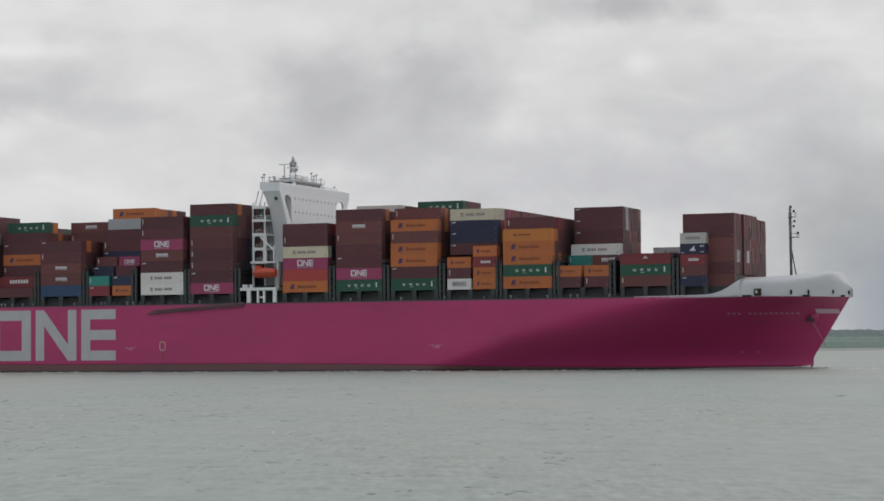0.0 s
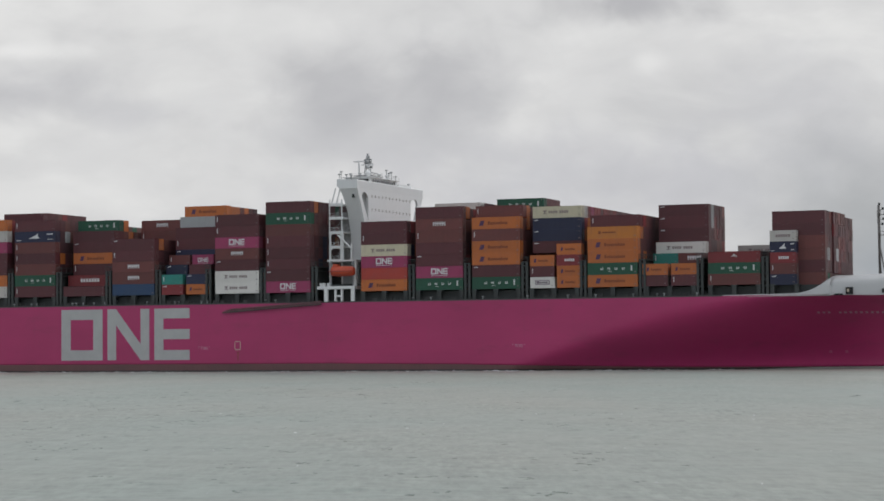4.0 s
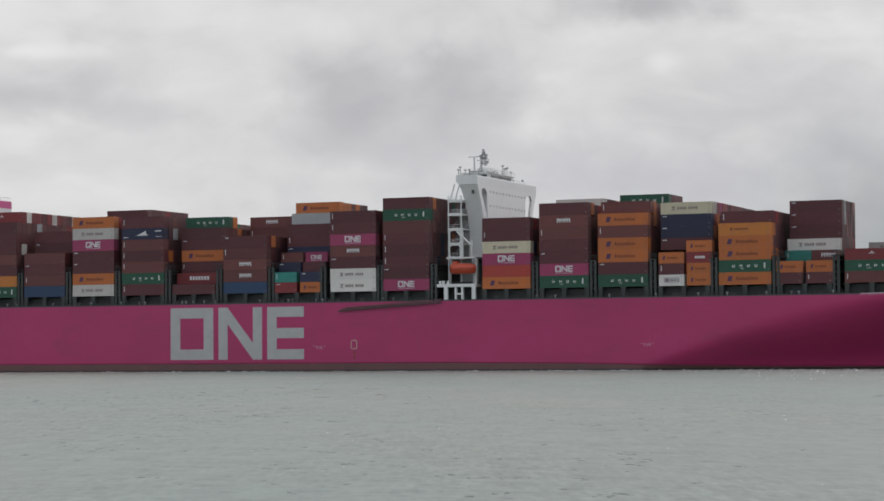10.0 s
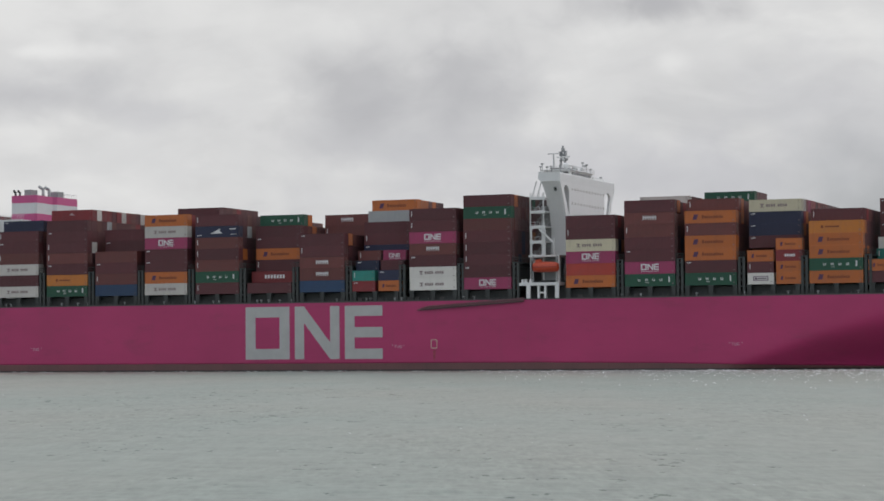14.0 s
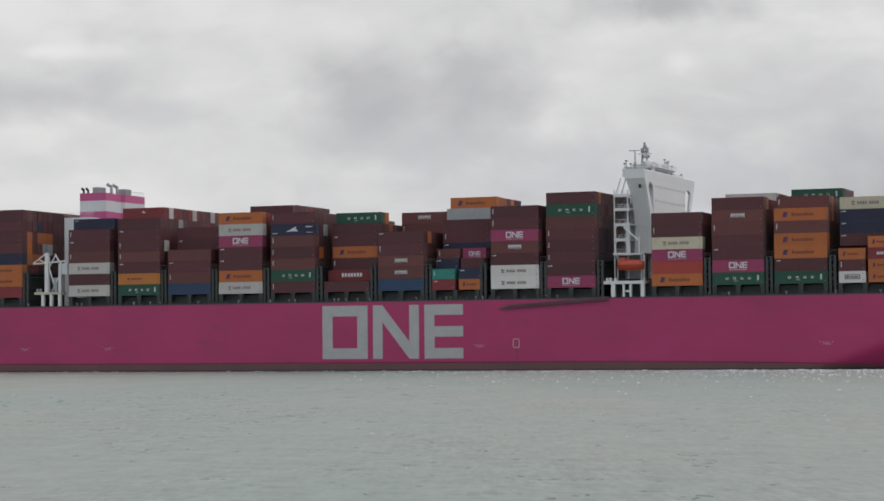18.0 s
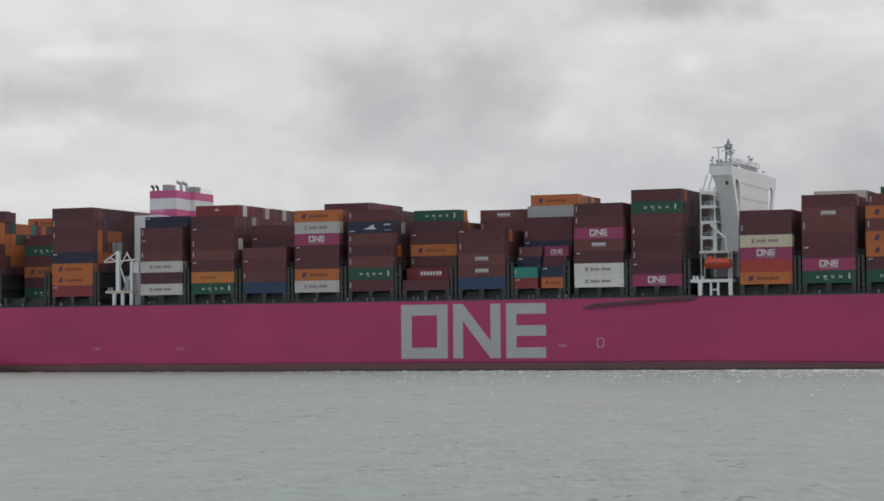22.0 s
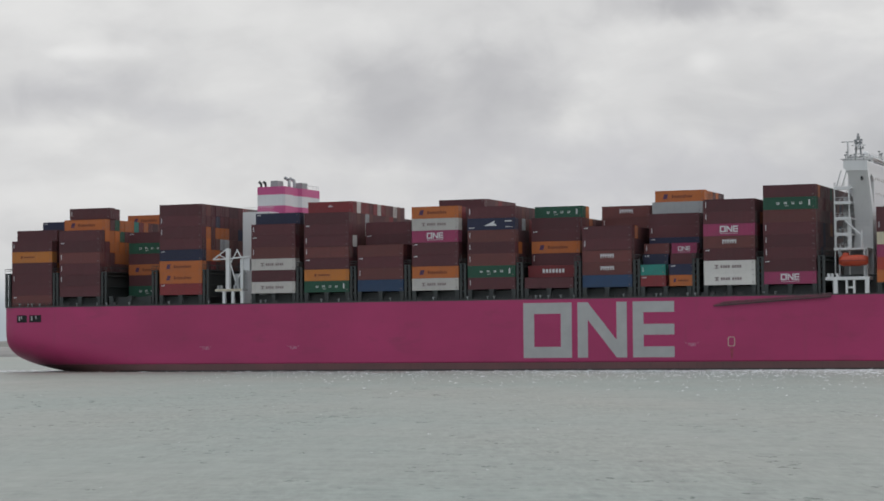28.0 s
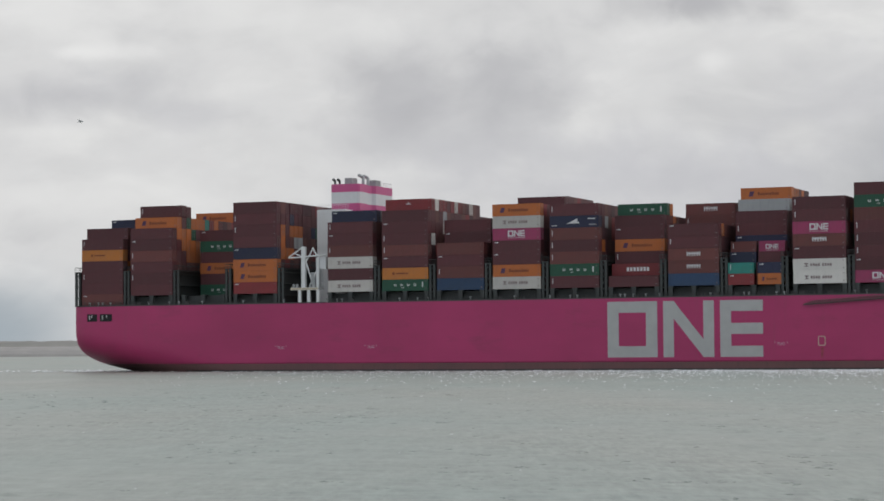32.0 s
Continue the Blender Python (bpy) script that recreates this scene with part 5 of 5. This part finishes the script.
for row_, colour_ in ((2, "b0"), (3, "g0"), (4, "o0"), (5, "o0"), (6, "o0"), (7, "t0"), (8, "R0"), (9, "o0"), (10, "b0")):
    stack("B", row_, colour_, height=2.87, first=6)
stack("BC", 4, "g b0 o b0 g b1", height=2.8)
stack("C", 0, "R1 o o n1 b b2 b2 b", height=2.88)
stack("C", 1, "o0 o0 o0", height=2.88, first=3)
stack("C", 2, "o0 b0 b0 b0 b0", height=2.88, first=3)
stack("C", 3, "o0 r0 o0 n0 b0", height=2.88, first=3)
stack("C", 4, "r0 G0 o0 b0 b0", height=2.88, first=3)
stack("C", 5, "b0 G0 o0 b0 b0", height=2.88, first=3)
stack("D", 0, "w b w r2 b1 b2", height=2.88)
stack("D", 1, "n1", height=2.88, first=6)
stack("E", 0, "g y b1 r2 b2 b1 b", height=2.82)
stack("E", 1, "R8", height=2.82, first=7)
stack("E", 1, "w0", height=2.82, first=4)
stack("E", 4, "w0", height=2.82, first=5)
stack("F", 0, "B0 r2 b1 r", height=2.85)
stack("F", 2, "b1 b", height=2.87, first=4)
stack("G", 0, "w o b1 b1 p w o", height=2.91)
stack("G", 7, "b", height=2.88, first=7)
stack("H", 0, "b2 g r2 b2 r2 n5 b2", height=2.85)
stack("I", 0, "b", height=2.6)
stack("I", 1, "R4", height=2.75, first=1)
stack("I", 2, "b2 o b1 b", height=2.84, first=2)
stack("I", 3, "g", height=2.84, first=6)
stack("I", 4, "o0", height=2.84, first=6)
stack("I", 5, "o0", height=2.84, first=5)
stack("I", 6, "r0", height=2.84, first=5)
stack("J", 0, "B0 r3 r3 b2 b1", height=2.89)
stack("J", 1, "o0", height=2.89, first=4)
stack("J", 6, "r2 r3", height=2.85, first=5)
stack("K", 0, "R1 t2", height=2.55, length=SHORT)
stack("K", 0, "o n1", height=2.55, length=SHORT, shift=7.0)
stack("K", 1, "n1", height=2.55, first=2, length=SHORT)
stack("K", 1, "b", height=2.55, first=2, length=SHORT, shift=6.65)
stack("K", 2, "r2", height=2.55, first=3, length=SHORT, shift=-0.6)
stack("K", 2, "p", height=2.55, first=3, length=SHORT, shift=6.13)
stack("K", 3, "n1 b2 b", z=28.4, height=2.84)
stack("K", 4, "G0", z=36.95, height=2.84)
stack("K", 5, "o", z=39.8, height=2.84)
for row_, colour_ in zip(range(6, 11), "oorob"):
    stack("K", row_, colour_ + "0", height=2.87, first=7)
stack("L", 0, "W W b1 r3 p b2 b2", height=2.83)
stack("M", 0, "p b1 b2 b2 b2 r g b", height=2.83)
stack("M", 1, "r0 b0 o0", height=2.83, first=5)
stack("N", 0, "o S0 p c b2 b", height=2.83)
stack("O", 0, "g p b1 b r2 r3 b", height=2.87)
stack("O", 1, "o0", height=2.87, first=6)
stack("O", 5, "w0", height=2.71, first=7)
stack("P", 0, "g b1 o o r2 o", height=2.87)
stack("P", 1, "r2", height=2.87, first=6)
stack("P", 2, "o0 o0", height=2.87, first=5)
stack("P", 7, "g", height=2.83, first=7)
stack("Q", 0, "W9 b2 o", height=2.6, length=SHORT, shift=0.15)
stack("Q", 0, "o o R6 o", height=2.6, length=SHORT, shift=6.85)
stack("Q", 1, "b1 n1 n1 c", z=28.0, height=2.76)
for row_, colour_ in zip(range(2, 13), "wRpRRbRRrRb"):
    stack("Q", row_, colour_ + "0", height=2.8, first=6)
stack("R", 0, "o g o o y", height=2.83)
stack("R", 1, "b2", height=2.83, first=5)
stack("R", 1, "o0", height=2.83, first=4)
stack("S", 0, "b o", height=2.58, length=SHORT, shift=-0.45)
stack("S", 0, "b2 o", height=2.58, length=SHORT, shift=6.5)
stack("S", 3, "t2", height=2.62, first=2, length=SHORT)
stack("S", 3, "r3", height=2.62, first=2, length=SHORT, shift=6.13)
stack("S", 4, "W", z=27.45 - 3 * 2.7, height=2.7, first=3)
stack("S", 5, "b1 b1 b1", height=2.8, first=4)
stack("T", 0, "r2 g R8", height=2.55)
stack("T", 11, "w", height=2.55, first=3)
stack("U", 0, "n1 r2 R6 n5 w7", z=19.3, height=2.48, length=SHORT)
stack("U", 1, "r b r r b b", z=19.3, height=2.82)

# further rows whose fore ends stand in the open
pick = random.Random(21)
for bay, rows, tiers, low, high in (("S", range(6, 11), range(4, 7), BASE, 2.8), ("E", range(2, 12), range(7, 8), BASE, 2.82),
                                    ("M", range(2, 6), range(5, 8), BASE, 2.83)):
    for row in rows:
        for tier in tiers:
            colour = pick.choice("bbbbrrRRb" if bay in "S" else "bbrbbrb")
            if bay == "S" and row == 6 and tier > 4:
                colour = "G"
            if bay == "E":
                colour = "wRRbRwRrbw"[row - 2]
            stack(bay, row, colour + "0", z=low, height=high, first=tier)
for row in range(2, 13):
    group = (row > 3) + (row > 8)
    for tier in range(1, 6):
        colour = pick.choice(("bbbr", "RbRbr", "bbrb")[group])
        if tier == 2 and row in (2, 5):
            colour = "G"
        stack("U", row, colour + "0", z=19.3, height=(2.82, 2.82, 2.72)[group], first=tier, shift=(0.0, 0.45, 0.2)[group])
# how many tiers stand on each further row: (first row, last row, tiers)
INNER_AFT = {"A": [(1, 5, 7), (6, 13, 8), (14, 19, 7)], "B": [(1, 1, 7), (2, 3, 8), (4, 13, 7), (14, 16, 8), (17, 19, 7)], "BC": [(4, 12, 6), (13, 19, 6)], "C": [(1, 8, 8), (9, 19, 8)],
         "D": [(1, 19, 7)], "E": [(1, 13, 8), (14, 19, 7)], "F": [(1, 1, 4), (2, 19, 6)], "G": [(1, 6, 7), (7, 15, 8), (16, 19, 7)], "H": [(1, 19, 7)],
         "I": [(1, 1, 2), (2, 2, 6), (3, 4, 7), (5, 9, 6), (10, 19, 5)]}
INNER_FORE = {"J": [(1, 5, 5), (6, 19, 7)], "K": [(1, 1, 3), (2, 2, 4), (3, 3, 6), (4, 4, 7), (5, 11, 8), (12, 19, 7)], "L": [(1, 19, 7)], "M": [(1, 19, 8)],
         "N": [(1, 19, 6)], "O": [(1, 4, 7), (5, 9, 8), (10, 19, 7)], "P": [(1, 6, 7), (7, 11, 8), (12, 19, 7)], "Q": [(1, 19, 7)], "R": [(1, 19, 6)],
         "S": [(1, 2, 2), (3, 3, 3), (4, 4, 4), (5, 10, 7), (11, 18, 3)], "T": [(1, 10, 3), (11, 17, 4)], "U": [(1, 12, 6), (13, 15, 1)]}
INNER = {**INNER_AFT, **INNER_FORE}
HEIGHT = {"A": 2.86, "B": 2.87, "BC": 2.76, "C": 2.88, "D": 2.88, "E": 2.82, "F": 2.87, "G": 2.9, "H": 2.85, "I": 2.84, "J": 2.86, "K": 2.87, "L": 2.83, "M": 2.83, "N": 2.83, "O": 2.82,
          "P": 2.83, "Q": 2.8, "R": 2.83, "S": 2.8, "T": 2.55, "U": 2.74}
verts, faces = [], []
SKIP = {("K", 3): 3, ("K", 4): 6, ("Q", 1): 3}
LOW = {("O", 5): 2.71, ("O", 6): 2.71, ("O", 7): 2.71, ("O", 8): 2.71, ("O", 9): 2.71, ("K", 1): 2.55, ("K", 2): 2.55, ("I", 1): 2.7, ("S", 3): 2.6, ("S", 4): 2.6, ("S", 1): 2.6, ("S", 2): 2.6}
for bay, runs in INNER.items():
    h = HEIGHT[bay]
    z0 = 17.2 if bay == "A" else (19.3 if bay == "U" else BASE)
    for a, b, n in runs:
        for row in range(a, b + 1):
            h = LOW.get((bay, row), HEIGHT[bay])
            for tier in range(n):
                if (bay, row, tier) in TAKEN or tier >= SKIP.get((bay, row), 99) or (bay, row, tier) == ("K", 5, 7):
                    continue
                x, y, z = BAYS[bay], 0.4 + row * ROW, z0 + tier * h
                i = len(verts)
                verts += [(x, y, z), (x + LONG, y, z), (x + LONG, y + WIDE, z), (x, y + WIDE, z), (x, y, z + h - 0.03), (x + LONG, y, z + h - 0.03), (x + LONG, y + WIDE, z + h - 0.03), (x, y + WIDE, z + h - 0.03)]
                faces += [tuple(i + k for k in f) for f in ((0, 3, 2, 1), (4, 5, 6, 7), (0, 1, 5, 4), (1, 2, 6, 5), (2, 3, 7, 6), (3, 0, 4, 7))]
me = bpy.data.meshes.new("inner_container_stacks")
me.from_pydata(verts, [], faces)
me.materials.append(MIXED)
inner = tagged(new("inner_container_stacks", me), "mass of mixed maroon, orange and red containers inside the stacks", "containers", "containers stacked on deck", "stuff")
ABOARD.append((inner, Matrix()))

# ---- foam along the waterline ----


def foam():
    rng = np.random.default_rng(11)
    bm = B()

    def fleck(x, y, w, deep, h):
        n = 6
        top = bm.verts.new((x + rng.uniform(-0.3, 0.3) * w, y, h))
        ring = [bm.verts.new((x + w * math.cos(6.283 * i / n) * rng.uniform(0.6, 1.1), y + deep * math.sin(6.283 * i / n), -0.16)) for i in range(n)]
        for i in range(n):
            bm.faces.new((ring[i], ring[(i + 1) % n], top))
    for k in range(760):  # broken line along the side, stronger towards the bow
        x = 174 - 348 * rng.uniform(0, 1) ** 1.35
        d = abs(rng.normal(0, 0.9)) + 0.05
        fleck(x, MID - half_breadth(x, 0.1) - d, rng.uniform(0.25, 1.7), 0.3, rng.uniform(-0.08, 0.17) * (1.3 - min(1.0, d / 2)))
    for k in range(130):  # crests that spread from the bow wave
        x = rng.triangular(-45, 70, 150)
        d = rng.exponential(11) + 1.0
        fleck(x - d * 0.5, -d, rng.uniform(0.2, 0.8), 0.14, rng.uniform(0.0, 0.14))
    for k in range(120):  # bow wave ahead of the stem
        x = rng.uniform(172, 215)
        d = rng.normal(0, 2.0)
        fleck(x, MID - (x - 172) * 0.42 * rng.uniform(0.6, 1.2) + d, rng.uniform(0.3, 1.5), 0.25, rng.uniform(0.05, 0.22))
    for k in range(110):  # spray thrown up at the stem
        x = rng.uniform(166, 174.6)
        fleck(x, MID - half_breadth(x, 0.6) - rng.uniform(0.1, 1.4), rng.uniform(0.2, 0.8), 0.2, rng.uniform(0.2, 1.1) * (x - 164) / 10)
    for k in range(300):  # stern wash
        x = -172 - rng.exponential(26)
        fleck(x, MID + rng.normal(0, 11.0), rng.uniform(0.5, 3.2), 0.5, rng.uniform(-0.05, 0.24))
    ob = tagged(new("bow_wave_foam", mesh_of("bow_wave_foam", bm, FOAM_GLINT)), "thin broken white foam along the ship's waterline", "foam", kind="stuff")
    ABOARD.append((ob, Matrix()))
    bm = B()  # smooth wave that rolls off the stem
    for side in (-1, 1):
        rings = []
        for i in range(25):
            u = i / 24
            x, d, h = 177.5 - 34 * u, 1.0 + 15 * u, 0.55 * math.sin(math.pi * min(1.0, 0.15 + u * 0.85)) ** 0.8
            y = MID + side * (d + half_breadth(min(x, 174.4), 0.2) * (1 if x < 174.4 else 0))
            rings.append([(x, y - side * 1.6, -0.1), (x, y - side * 0.4, h * 0.7), (x, y, h), (x, y + side * 0.5, h * 0.6), (x, y + side * 1.8, -0.1)])
        loft(bm, rings)
    ob = tagged(new("bow_wave", mesh_of("bow_wave", bm, WATER.data.materials[0])), "low grey-green wave rolling off the ship's stem", "wave", kind="stuff")
    for f in ob.data.polygons:
        f.use_smooth = True
    ABOARD.append((ob, Matrix()))


foam()


# ---- a bird that flies in at the end ----
FEATHER = plain("grey_feathers", (0.42, 0.42, 0.425), 0.8)
BREAST = plain("pale_feathers", (0.48, 0.48, 0.47), 0.8)
bird = tagged(new("bird"), "small grey bird flying below the clouds", "bird")
bm = B()
rings = []
for i in range(9):
    u = i / 8
    r = 0.042 * math.sin(math.pi * min(1.0, u * 0.9 + 0.08)) ** 0.7
    rings.append([(-0.11 + 0.22 * u, r * math.cos(6.283 * k / 8), r * math.sin(6.283 * k / 8)) for k in range(8)])
loft(bm, rings, True, True)
part("body", bm, BREAST, bird, smooth=True)
for side in (-1, 1):
    bm = B()
    prism(bm, [(0.045, 0.03 * side), (-0.045, 0.03 * side), (-0.06, 0.14 * side), (-0.08, 0.28 * side), (0.01, 0.16 * side)], "z", 0.011, 0.02)
    w = part("wing", bm, FEATHER, bird)
    w.matrix_local = pose(0, 0, 0, 14 * side, 0, 0)
bm = B()
prism(bm, [(-0.095, -0.018), (-0.095, 0.018), (-0.165, 0.032), (-0.165, -0.032)], "z", -0.004, 0.006)
part("tail", bm, FEATHER, bird)


def motions():
    times = [0.0, 4.0, 8.0, 12.0, 16.0, 20.0, 24.0, 28.0, 32.0]
    poses = [(t, ship_pose(t)) for t in times]
    for ob, local in ABOARD:
        walk(ob, [(t, m @ local) for t, m in poses])
    walk(SKY, [(0.0, pose(0, 0, 0)), (16.0, pose(0, 0, 0, 0, 0, SKY_DRIFT / 2)), (32.0, pose(0, 0, 0, 0, 0, SKY_DRIFT))])
    walk(bird, [(t, pose(-16.07 - (32 - t) * 18, 100 + (32 - t) * 2, 15.79 + (32 - t) * 0.1, 0, -4, -8)) for t in (0.0, 16.0, 32.0)])
    walk(GLINTS, [(t, pose(d, -0.385 * d, 0)) for t, d in ((0.0, 175), (7.0, 135), (12.0, 80), (18.0, 28), (25.0, 6), (32.0, -8))])
    for sheet in (WATER, WHITECAPS, WAVELETS):
        walk(sheet, [(0.0, pose(-4, 3, 0)), (16.0, pose(2, 0, 0)), (32.0, pose(8, -3, 0))])


motions()
